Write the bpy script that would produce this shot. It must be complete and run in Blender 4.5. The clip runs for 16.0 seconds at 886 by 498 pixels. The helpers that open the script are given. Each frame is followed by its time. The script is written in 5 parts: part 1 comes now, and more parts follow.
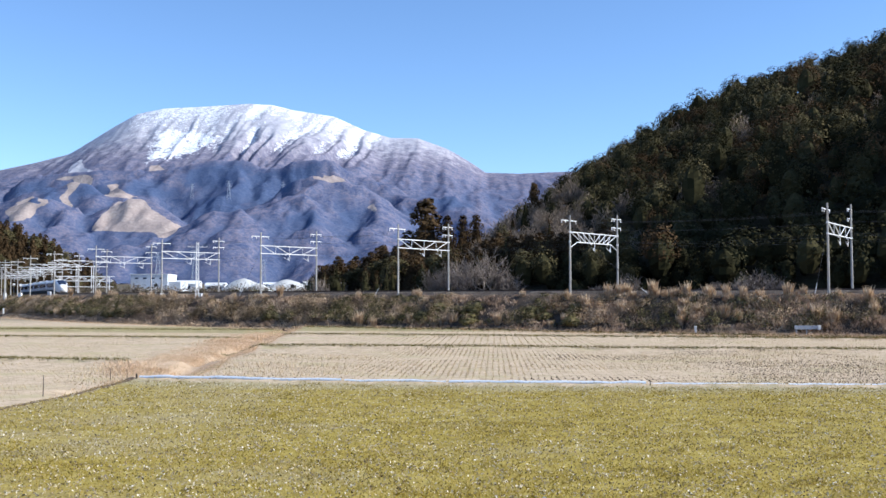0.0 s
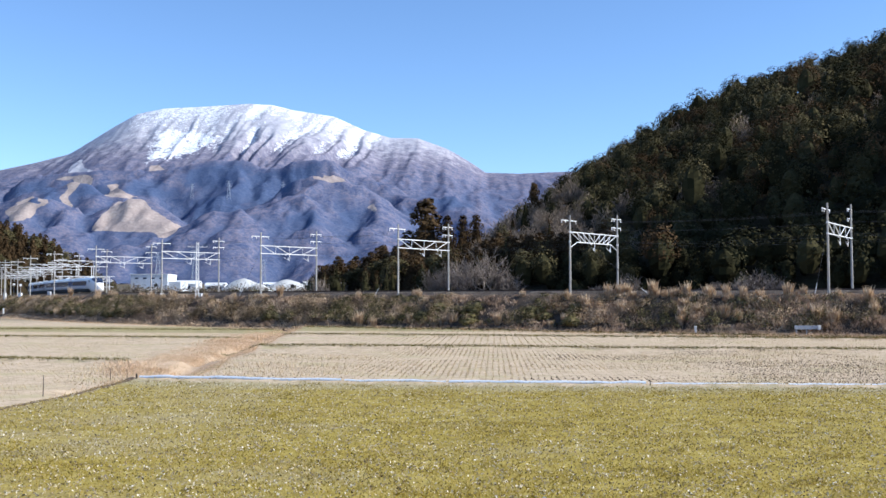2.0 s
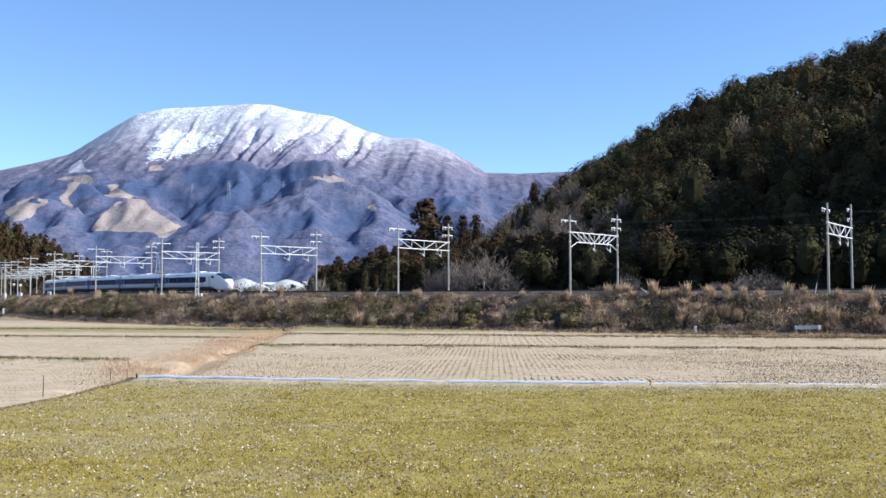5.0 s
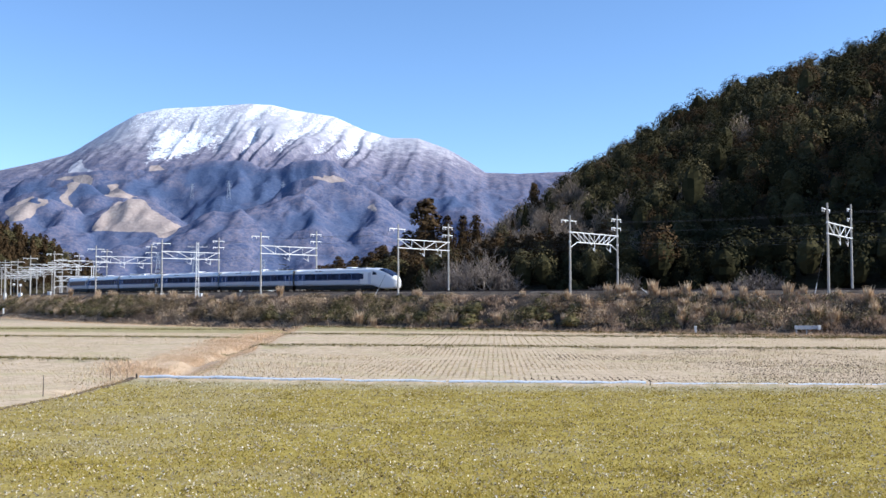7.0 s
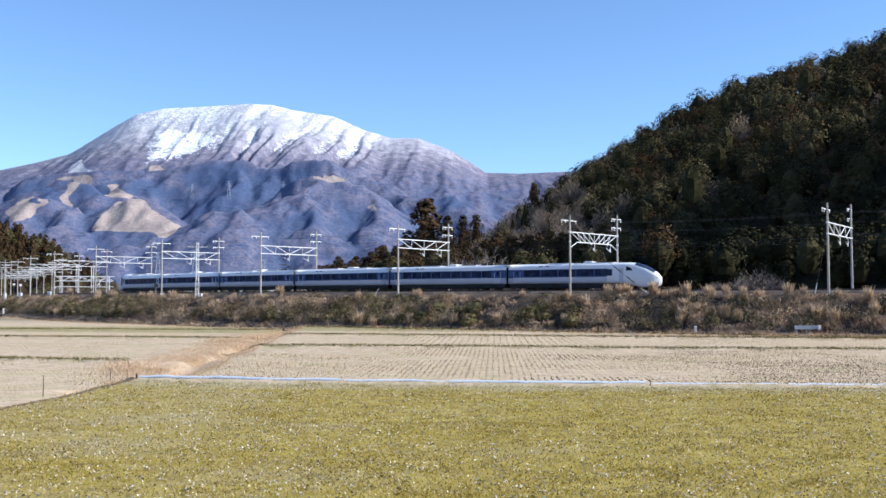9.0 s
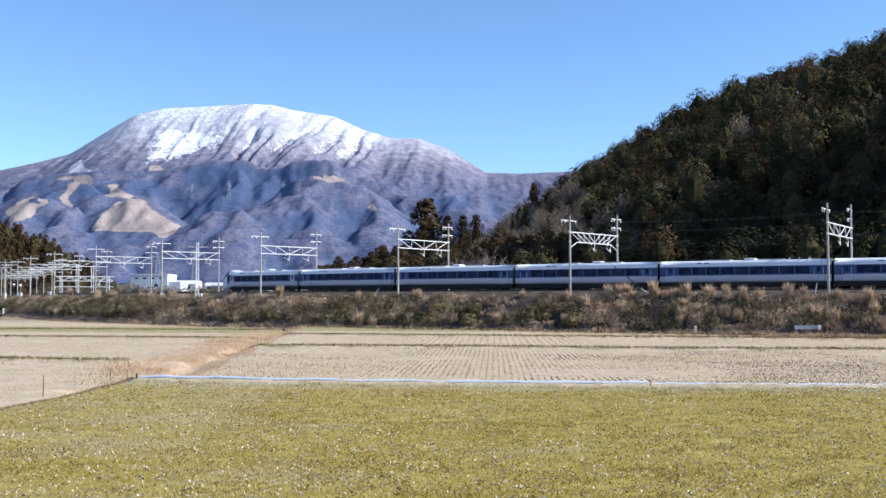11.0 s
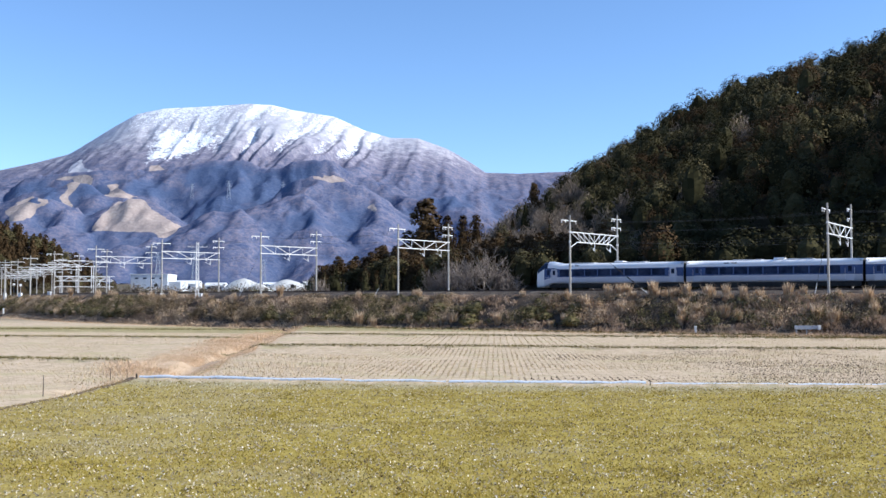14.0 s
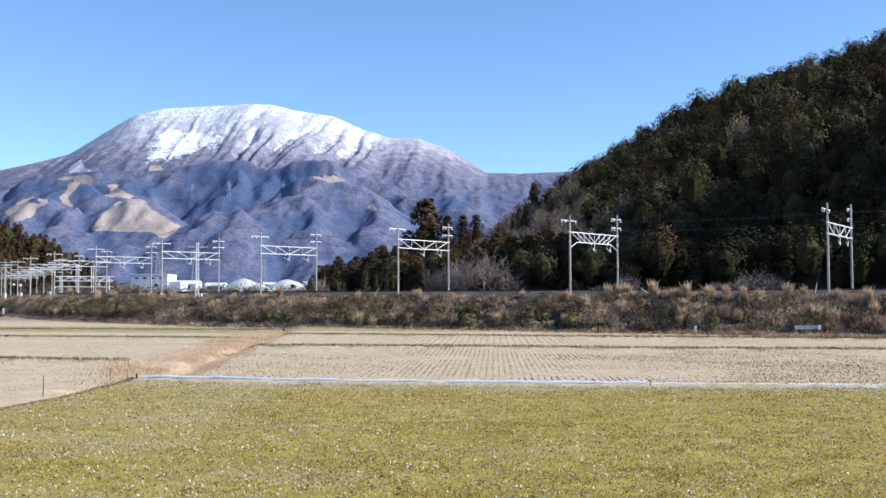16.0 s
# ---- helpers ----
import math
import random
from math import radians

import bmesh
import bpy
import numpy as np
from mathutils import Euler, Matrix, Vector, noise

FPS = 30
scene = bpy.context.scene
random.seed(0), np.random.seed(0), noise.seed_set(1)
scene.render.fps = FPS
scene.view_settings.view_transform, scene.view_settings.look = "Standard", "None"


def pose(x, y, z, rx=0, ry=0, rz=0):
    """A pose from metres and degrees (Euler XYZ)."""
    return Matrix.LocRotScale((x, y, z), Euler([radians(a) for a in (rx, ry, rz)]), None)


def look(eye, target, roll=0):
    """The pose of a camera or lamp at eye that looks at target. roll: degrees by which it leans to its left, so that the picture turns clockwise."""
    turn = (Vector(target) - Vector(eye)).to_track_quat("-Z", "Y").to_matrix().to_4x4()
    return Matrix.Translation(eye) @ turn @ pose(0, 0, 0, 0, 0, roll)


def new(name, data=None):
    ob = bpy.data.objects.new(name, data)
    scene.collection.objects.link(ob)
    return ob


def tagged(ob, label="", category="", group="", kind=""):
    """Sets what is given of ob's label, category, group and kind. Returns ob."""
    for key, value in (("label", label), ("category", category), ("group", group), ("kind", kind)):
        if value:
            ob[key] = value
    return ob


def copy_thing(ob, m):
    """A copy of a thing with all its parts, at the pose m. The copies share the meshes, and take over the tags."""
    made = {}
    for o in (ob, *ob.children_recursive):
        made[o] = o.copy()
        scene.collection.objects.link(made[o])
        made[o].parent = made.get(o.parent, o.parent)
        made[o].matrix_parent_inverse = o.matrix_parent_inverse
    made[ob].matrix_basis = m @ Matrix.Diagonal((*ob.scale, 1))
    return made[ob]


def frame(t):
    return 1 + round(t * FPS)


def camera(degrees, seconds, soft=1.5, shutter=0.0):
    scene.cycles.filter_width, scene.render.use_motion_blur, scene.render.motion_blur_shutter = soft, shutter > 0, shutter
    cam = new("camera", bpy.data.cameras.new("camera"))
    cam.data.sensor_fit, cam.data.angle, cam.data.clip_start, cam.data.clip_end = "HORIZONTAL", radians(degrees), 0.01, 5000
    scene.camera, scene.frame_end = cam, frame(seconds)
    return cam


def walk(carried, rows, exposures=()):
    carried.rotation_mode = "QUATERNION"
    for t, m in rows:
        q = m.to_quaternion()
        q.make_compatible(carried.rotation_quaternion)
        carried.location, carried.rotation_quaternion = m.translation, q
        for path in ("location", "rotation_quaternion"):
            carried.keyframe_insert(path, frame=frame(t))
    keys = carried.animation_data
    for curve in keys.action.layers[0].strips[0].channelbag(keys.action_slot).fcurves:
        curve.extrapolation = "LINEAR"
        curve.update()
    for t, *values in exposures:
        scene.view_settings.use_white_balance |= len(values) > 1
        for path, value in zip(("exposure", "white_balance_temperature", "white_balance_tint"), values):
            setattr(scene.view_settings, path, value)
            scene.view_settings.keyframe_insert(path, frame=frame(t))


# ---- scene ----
cam = camera(47.08, 16.0, soft=1.5)
EYE = 3.9
VIEW = pose(0, 0, EYE, 92.735, 0, 0)
walk(cam, [(0.0, VIEW), (16.0, VIEW)], [(0.0, 0.46, 6000, 10), (16.0, 0.46, 6000, 10)])

# ---- world, sun, exposure ----
SUN = Vector((0.82, -0.1, 0.55)).normalized()
world = bpy.data.worlds.new("world")
scene.world = world
world.use_nodes = True
wn = world.node_tree
sky = wn.nodes.new("ShaderNodeTexSky")
sky.sky_type = "NISHITA"
sky.sun_disc = False
sky.sun_elevation = math.asin(SUN.z)
sky.sun_rotation = math.atan2(SUN.x, SUN.y)
sky.altitude = 1500
sky.air_density = 1.0
sky.dust_density = 0.0
sky.ozone_density = 4.5
wn.nodes["Background"].inputs["Strength"].default_value = 0.147
wn.links.new(sky.outputs[0], wn.nodes["Background"].inputs["Color"])
sun = new("sun", bpy.data.lights.new("sun", "SUN"))
sun.data.energy = 4.8
sun.data.angle = radians(0.5)
sun.data.color = (1.0, 0.94, 0.84)
sun.matrix_world = look(SUN * 500, (0, 0, 0))


# ---- material helpers ----
def shader(name, rough=0.8, metal=0.0, spec=0.4):
    m = bpy.data.materials.new(name)
    m.use_nodes = True
    b = m.node_tree.nodes["Principled BSDF"]
    b.inputs["Roughness"].default_value = rough
    b.inputs["Metallic"].default_value = metal
    b.inputs["Specular IOR Level"].default_value = spec
    return m, m.node_tree, b


def ramp(nt, fac, stops):
    r = nt.nodes.new("ShaderNodeValToRGB")
    e = r.color_ramp.elements
    while len(e) < len(stops):
        e.new(0.5)
    for el, (p, c) in zip(e, stops):
        el.position, el.color = p, (*c, 1)
    nt.links.new(fac, r.inputs[0])
    return r.outputs[0]


def coords(nt, scale=(1, 1, 1), world_space=True):
    if world_space:
        src = nt.nodes.new("ShaderNodeNewGeometry").outputs["Position"]
    else:
        src = nt.nodes.new("ShaderNodeTexCoord").outputs["Object"]
    mp = nt.nodes.new("ShaderNodeMapping")
    mp.inputs["Scale"].default_value = scale
    nt.links.new(src, mp.inputs[0])
    return mp.outputs[0]


def noise_tex(nt, vec, scale, detail=4, rough=0.55, out="Fac"):
    n = nt.nodes.new("ShaderNodeTexNoise")
    n.inputs["Scale"].default_value = scale
    n.inputs["Detail"].default_value = detail
    n.inputs["Roughness"].default_value = rough
    nt.links.new(vec, n.inputs["Vector"])
    return n.outputs[out]


def mathn(nt, op, a, b=0.5, clamp=False):
    n = nt.nodes.new("ShaderNodeMath")
    n.operation, n.use_clamp = op, clamp
    for i, v in enumerate((a, b)):
        if isinstance(v, (int, float)):
            n.inputs[i].default_value = v
        else:
            nt.links.new(v, n.inputs[i])
    return n.outputs[0]


def step(nt, v, lo, hi):
    n = nt.nodes.new("ShaderNodeMapRange")
    n.interpolation_type = "SMOOTHSTEP"
    nt.links.new(v, n.inputs[0])
    n.inputs[1].default_value, n.inputs[2].default_value = lo, hi
    return n.outputs[0]


def mix(nt, fac, a, b, blend="MIX"):
    n = nt.nodes.new("ShaderNodeMix")
    n.data_type, n.blend_type = "RGBA", blend
    for sock, v in ((n.inputs[0], fac), (n.inputs[6], a), (n.inputs[7], b)):
        if isinstance(v, (int, float)):
            sock.default_value = v
        elif isinstance(v, tuple):
            sock.default_value = (*v, 1)
        else:
            nt.links.new(v, sock)
    return n.outputs[2]


def bump(nt, b, h, strength=0.4, dist=0.05):
    n = nt.nodes.new("ShaderNodeBump")
    n.inputs["Strength"].default_value, n.inputs["Distance"].default_value = strength, dist
    nt.links.new(h, n.inputs["Height"])
    nt.links.new(n.outputs[0], b.inputs["Normal"])


def attribute(nt, name):
    a = nt.nodes.new("ShaderNodeAttribute")
    a.attribute_name = name
    return a.outputs["Fac"]


def broken(nt, name, by, amount, lo, hi):
    """A mask whose edge is broken up by noise."""
    return step(nt, mathn(nt, "ADD", attribute(nt, name), mathn(nt, "MULTIPLY", mathn(nt, "SUBTRACT", by, 0.5), amount)), lo, hi)


def grainy(name, a, b_, c=None, scale=2.0, fine=30.0, rough=0.8, metal=0.0, bumps=0.3, dist=0.02, world_space=True, spec=0.4):
    """Colour that wanders between two or three tones at a coarse and a fine scale."""
    m, nt, b = shader(name, rough, metal, spec)
    v = coords(nt, world_space=world_space)
    n1 = noise_tex(nt, v, scale, 4)
    n2 = noise_tex(nt, v, fine, 3)
    f = mathn(nt, "ADD", mathn(nt, "MULTIPLY", n1, 0.6), mathn(nt, "MULTIPLY", n2, 0.4))
    stops = [(0.35, a), (0.65, b_)] if c is None else [(0.32, a), (0.5, b_), (0.68, c)]
    nt.links.new(ramp(nt, f, stops), b.inputs["Base Color"])
    if bumps:
        bump(nt, b, n2, bumps, dist)
    return m


def islands(name, stops, rough=0.85, wander=0.0, scale=0.05, spec=0.06, through_light=0.0, by_tree=0.0):
    """Every leaf or blade takes a tone of its own."""
    m, nt, b = shader(name, rough, 0, spec)
    g = nt.nodes.new("ShaderNodeNewGeometry")
    f = g.outputs["Random Per Island"]
    if by_tree:
        f = mathn(nt, "ADD", mathn(nt, "MULTIPLY", f, 1 - by_tree), mathn(nt, "MULTIPLY", attribute(nt, "tone"), by_tree))
    if wander:
        n = noise_tex(nt, coords(nt), scale, 3)
        f = mathn(nt, "ADD", mathn(nt, "MULTIPLY", f, 1 - wander), mathn(nt, "MULTIPLY", step(nt, n, 0.3, 0.7), wander))
    col = ramp(nt, f, stops)
    nt.links.new(col, b.inputs["Base Color"])
    if through_light:
        t = nt.nodes.new("ShaderNodeBsdfTranslucent")
        nt.links.new(col, t.inputs[0])
        x = nt.nodes.new("ShaderNodeMixShader")
        x.inputs[0].default_value = through_light
        nt.links.new(b.outputs[0], x.inputs[1])
        nt.links.new(t.outputs[0], x.inputs[2])
        nt.links.new(x.outputs[0], nt.nodes["Material Output"].inputs[0])
    return m


# ---- mesh helpers ----
def mesh_np(name, verts, faces, mats, smooth=False, index=None):
    """A mesh from arrays: faces all of one arity."""
    verts, faces = np.asarray(verts, np.float32), np.asarray(faces, np.int32)
    me = bpy.data.meshes.new(name)
    k = faces.shape[1]
    me.vertices.add(len(verts))
    me.vertices.foreach_set("co", verts.ravel())
    me.loops.add(faces.size)
    me.loops.foreach_set("vertex_index", faces.ravel())
    me.polygons.add(len(faces))
    me.polygons.foreach_set("loop_start", np.arange(0, faces.size, k, dtype=np.int32))
    me.polygons.foreach_set("loop_total", np.full(len(faces), k, np.int32))
    if smooth:
        me.polygons.foreach_set("use_smooth", np.ones(len(faces), bool))
    if index is not None:
        me.polygons.foreach_set("material_index", np.asarray(index, np.int32))
    for m in mats if isinstance(mats, (list, tuple)) else [mats]:
        me.materials.append(m)
    me.update(calc_edges=True)
    return me


def add_masks(me, masks):
    for key, values in masks.items():
        me.attributes.new(key, "FLOAT", "POINT").data.foreach_set("value", np.asarray(values, np.float32).ravel())


def part(name, bm, material, parent, label="", smooth=False):
    """Links a bmesh, or a ready mesh, as one mesh object under parent."""
    if isinstance(bm, bmesh.types.BMesh):
        me = bpy.data.meshes.new(name)
        bm.normal_update()
        bm.to_mesh(me)
        bm.free()
        me.materials.append(material)
        if smooth:
            me.polygons.foreach_set("use_smooth", np.ones(len(me.polygons), bool))
    else:
        me = bm
    ob = new(name, me)
    ob.parent = parent
    if label:
        tagged(ob, label)
    return ob


def box(bm, lo, hi, bevel=0.0):
    r = bmesh.ops.create_cube(bm, size=1.0)
    c = [(a + b) / 2 for a, b in zip(lo, hi)]
    d = [b - a for a, b in zip(lo, hi)]
    for v in r["verts"]:
        v.co = Vector((c[0] + v.co.x * d[0], c[1] + v.co.y * d[1], c[2] + v.co.z * d[2]))
    if bevel:
        es = list({e for v in r["verts"] for e in v.link_edges})
        bmesh.ops.bevel(bm, geom=es, offset=bevel, segments=2, affect="EDGES", profile=0.5)


def rod(bm, a, b, r0, r1=None, n=6):
    a, b = Vector(a), Vector(b)
    d = b - a
    q = d.to_track_quat("Z", "Y").to_matrix().to_4x4()
    m = Matrix.Translation((a + b) / 2) @ q
    bmesh.ops.create_cone(bm, cap_ends=True, segments=n, radius1=r0, radius2=r0 if r1 is None else r1, depth=d.length, matrix=m)


def vnoise(x, y, seed=0):
    """Smooth value noise on arrays, 0 to 1."""
    xi, yi = np.floor(x).astype(np.int64), np.floor(y).astype(np.int64)
    xf, yf = x - xi, y - yi
    xf, yf = xf * xf * xf * (xf * (6 * xf - 15) + 10), yf * yf * yf * (yf * (6 * yf - 15) + 10)

    def rnd(i, j):
        h = (i * 374761393 + j * 668265263 + seed * 974634777) & 0x7FFFFFFF
        h = ((h ^ (h >> 13)) * 1274126177) & 0x7FFFFFFF
        return ((h ^ (h >> 16)) & 0xFFFF) / 65535.0

    a = rnd(xi, yi) * (1 - xf) + rnd(xi + 1, yi) * xf
    b = rnd(xi, yi + 1) * (1 - xf) + rnd(xi + 1, yi + 1) * xf
    return a * (1 - yf) + b * yf


def fbm(x, y, octaves=5, seed=0, ridged=False, gain=0.5):
    total, amp, norm = np.zeros_like(x), 1.0, 0.0
    for o in range(octaves):
        n = vnoise(x * 2 ** o + 17.3 * o, y * 2 ** o - 9.1 * o, seed + o)
        if ridged:
            n = 1 - np.abs(2 * n - 1)
        total, norm = total + amp * n, norm + amp
        amp *= gain
    return total / norm


def smooth01(v, lo, hi):
    t = np.clip((v - lo) / (hi - lo), 0, 1)
    return t * t * (3 - 2 * t)


# ---- the line of the railway ----
TRACK_S = np.arange(-160, 420, 0.5)
_u = np.clip(TRACK_S / 100, -1.2, 2.0)
TRACK_TH = 0.624 + 0.228 * _u + 0.141 * _u ** 2 - 0.066 * _u ** 3
_dx, _dy = -np.cos(TRACK_TH), np.sin(TRACK_TH)
TRACK_X = np.concatenate([[0], np.cumsum((_dx[1:] + _dx[:-1]) / 4)])
TRACK_Y = np.concatenate([[0], np.cumsum((_dy[1:] + _dy[:-1]) / 4)])
TRACK_X += 3.714 - TRACK_X[320]
TRACK_Y += 142.86 - TRACK_Y[320]
RAIL = 4.9


def track(s, o=0.0):
    """Ground point at s metres along the far track and o metres from it towards the fields."""
    x, y, t = (np.interp(s, TRACK_S, a) for a in (TRACK_X, TRACK_Y, TRACK_TH))
    return x - np.sin(t) * o, y - np.cos(t) * o, t


def sweep(s, profile, ragged=0.0, seed=0):
    """Vertices and quads of a cross-section (offset, z) carried along the line."""
    rows = []
    for o, z in profile:
        x, y, _ = track(s, np.full_like(s, o))
        zz = np.full_like(s, z)
        if ragged:
            zz = zz + ragged * (fbm(x * 0.4, y * 0.4, 4, seed) - 0.5)
        rows.append(np.stack([x, y, zz], 1))
    v = np.stack(rows, 1)
    n, k = v.shape[:2]
    i = np.arange(n * k).reshape(n, k)
    f = np.stack([i[:-1, :-1], i[:-1, 1:], i[1:, 1:], i[1:, :-1]], -1).reshape(-1, 4)
    return v.reshape(-1, 3), f


# ---- materials ----
M = {}
M["concrete"] = grainy("weathered_concrete", (0.36, 0.34, 0.31), (0.52, 0.5, 0.46), scale=0.8, fine=14, rough=0.85)
M["steel"] = grainy("galvanised_steel", (0.66, 0.67, 0.67), (0.85, 0.85, 0.84), scale=2, fine=20, rough=0.45, metal=0.0, bumps=0.1, spec=0.5)
M["porcelain"] = grainy("white_porcelain", (0.78, 0.78, 0.76), (0.88, 0.88, 0.87), scale=3, fine=30, rough=0.25, bumps=0)
M["wire"] = grainy("dull_cable", (0.05, 0.05, 0.053), (0.1, 0.1, 0.1), scale=1, fine=9, rough=0.6, bumps=0)
M["rail"] = grainy("rusty_rail", (0.08, 0.05, 0.035), (0.17, 0.12, 0.09), scale=2, fine=20, rough=0.7, metal=0.1)
M["ballast"] = grainy("ballast_stone", (0.05, 0.038, 0.028), (0.12, 0.095, 0.075), (0.21, 0.175, 0.145), scale=1.2, fine=12, rough=0.95, bumps=0.9, dist=0.08, spec=0.1)
M["soil"] = grainy("bank_soil", (0.03, 0.02, 0.013), (0.075, 0.052, 0.034), (0.14, 0.1, 0.065), scale=0.5, fine=5, rough=0.95, bumps=0.8, dist=0.1)
M["paint"] = grainy("train_white_paint", (0.82, 0.825, 0.83), (0.88, 0.88, 0.88), scale=0.4, fine=6, rough=0.22, bumps=0, world_space=False, spec=0.5)
M["lower"] = grainy("train_pale_grey_paint", (0.55, 0.565, 0.63), (0.63, 0.64, 0.7), scale=0.5, fine=7, rough=0.3, bumps=0, world_space=False)
M["blue"] = grainy("train_blue_band", (0.065, 0.105, 0.23), (0.09, 0.135, 0.285), scale=0.5, fine=7, rough=0.25, bumps=0, world_space=False)
M["black"] = grainy("sooty_underframe", (0.012, 0.012, 0.012), (0.04, 0.036, 0.032), scale=1, fine=8, rough=0.8, world_space=False)
M["rubber"] = grainy("black_rubber", (0.01, 0.01, 0.01), (0.025, 0.025, 0.027), scale=1, fine=15, rough=0.7, world_space=False)
M["roofgrey"] = grainy("roof_grey", (0.45, 0.46, 0.48), (0.6, 0.6, 0.61), scale=1, fine=9, rough=0.6, world_space=False)
gl, gnt, gb = shader("tinted_glass", 0.1, 0, 0.25)
gnt.links.new(ramp(gnt, noise_tex(gnt, coords(gnt, world_space=False), 0.9, 2), [(0.35, (0.012, 0.02, 0.046)), (0.65, (0.035, 0.053, 0.105))]), gb.inputs["Base Color"])
M["glass"] = gl
gb.inputs["IOR"].default_value = 1.25
for key, ior in (("blue", 1.2), ("lower", 1.3)):
    M[key].node_tree.nodes["Principled BSDF"].inputs["IOR"].default_value = ior


# ---- ground ----
def field_edge(y):
    return np.interp(y, [20, 34, 40, 48.8, 50.6, 96, 146, 400], [-16.4, -15.8, -15.2, -14.6, -12.3, -15.7, -19.2, -37.0]) + 0.2 * np.sin(y * 0.35)


def strip_width(y):
    """Width of the unmown strip beside the ditch."""
    return np.interp(y, [34, 46, 51, 62, 96, 146, 165], [2.6, 2.8, 4.6, 9.0, 8.4, 6.6, 6.0])


def sheet_line(x):
    """Where the near field ends, under the plastic sheet."""
    return 45.8 - 0.13 * x + 0.003 * x * x


BUNDS_RIGHT = [(80.5, -0.13), (104.5, -0.2), (123.5, -0.6)]
BUNDS_LEFT = [(69.5, -0.3), (107, -0.2), (134, -0.12)]


def ground_z(x, y):
    e = field_edge(y)
    left = smooth01(e - x, 0.0, 1.6)
    z = -0.5 * left
    z = z - 0.35 * np.exp(-((x - e + 2.6) / 0.7) ** 2) * smooth01(y, 44, 50)
    right = 1 - left
    z = z - 0.12 * right * smooth01(y - sheet_line(np.clip(x, -20, 25)), -0.1, 1.0) + right * 0.16 * np.exp(-((y - sheet_line(np.clip(x, -20, 25)) - 0.25) / 0.35) ** 2)
    for y0, k in BUNDS_RIGHT:
        z = z + right * 0.22 * np.exp(-((y - y0 - k * x) / 0.35) ** 2)
    for y0, k in BUNDS_LEFT:
        z = z + left * 0.22 * np.exp(-((y - y0 - k * (x + 25)) / 0.4) ** 2)
    z = z + 0.05 * (fbm(x * 0.5, y * 0.5, 3, 5) - 0.5) + 0.1 * (fbm(x * 0.06, y * 0.06, 2, 9) - 0.5)
    z = z + 0.05 * (fbm(x * 1.6, y * 1.6, 2, 11) - 0.5) * (1 - smooth01(y, 60, 110))
    far = smooth01(y, 230, 2100)
    return z + 30 * far


gy = np.concatenate([np.arange(-400, 10, 25), np.arange(10, 60, 0.3), np.arange(60, 180, 0.8), 180 * 1.045 ** np.arange(0, 76)])
gxp = np.concatenate([np.arange(0, 50, 0.45), 50 * 1.05 ** np.arange(0, 88)])
gx = np.concatenate([-gxp[:0:-1], gxp])
GX, GY = np.meshgrid(gx, gy)
GZ = ground_z(GX, GY)
gi = np.arange(GX.size).reshape(GX.shape)
gf = np.stack([gi[:-1, :-1], gi[:-1, 1:], gi[1:, 1:], gi[1:, :-1]], -1).reshape(-1, 4)

m, nt, b = shader("field_ground", 0.95, 0, 0.2)
P = coords(nt)
sep = nt.nodes.new("ShaderNodeSeparateXYZ")
nt.links.new(P, sep.inputs[0])
px_, py_ = sep.outputs[0], sep.outputs[1]
big, mid, fine = noise_tex(nt, P, 0.12, 4), noise_tex(nt, P, 1.3, 5), noise_tex(nt, P, 14, 4)
wide = noise_tex(nt, coords(nt, (0.55, 1.0, 1)), 0.3, 5)
moss = ramp(nt, mathn(nt, "ADD", mathn(nt, "MULTIPLY", mid, 0.5), mathn(nt, "MULTIPLY", fine, 0.5)), [(0.34, (0.17, 0.12, 0.045)), (0.47, (0.335, 0.253, 0.045)), (0.6, (0.45, 0.35, 0.09)), (0.72, (0.56, 0.45, 0.25))])
worn = mathn(nt, "ADD", wide, mathn(nt, "MULTIPLY", mathn(nt, "SUBTRACT", 1.0, step(nt, px_, -10, 2)), 0.16))
moss = mix(nt, mathn(nt, "MULTIPLY", step(nt, worn, 0.52, 0.78), 0.55), moss, ramp(nt, fine, [(0.35, (0.26, 0.205, 0.09)), (0.65, (0.5, 0.415, 0.235))]))
straw = ramp(nt, mathn(nt, "ADD", mathn(nt, "MULTIPLY", mid, 0.5), mathn(nt, "MULTIPLY", fine, 0.5)), [(0.33, (0.3, 0.225, 0.145)), (0.5, (0.56, 0.432, 0.288)), (0.68, (0.7, 0.57, 0.41))])
straw = mix(nt, step(nt, wide, 0.5, 0.72), straw, (0.48, 0.4, 0.23))
green = ramp(nt, mid, [(0.3, (0.2, 0.18, 0.06)), (0.7, (0.36, 0.32, 0.13))])
wob = mathn(nt, "MULTIPLY", mathn(nt, "SUBTRACT", mid, 0.5), 2.0)
yw = mathn(nt, "ADD", py_, wob)
yn = mathn(nt, "SUBTRACT", mathn(nt, "ADD", yw, mathn(nt, "MULTIPLY", px_, 0.13)), mathn(nt, "MULTIPLY", mathn(nt, "MULTIPLY", px_, px_), 0.003))
near = mathn(nt, "SUBTRACT", 1.0, step(nt, yn, 45.2, 46.0))
edge = mathn(nt, "SUBTRACT", 1.0, step(nt, yn, 41.6, 45.4))
inside = mathn(nt, "SUBTRACT", 1.0, attribute(nt, "beyond_edge"))
col = mix(nt, mathn(nt, "MULTIPLY", near, inside), straw, mix(nt, edge, (0.4, 0.34, 0.19), moss))
rusty = ramp(nt, mid, [(0.3, (0.5, 0.35, 0.215)), (0.7, (0.66, 0.5, 0.34))])
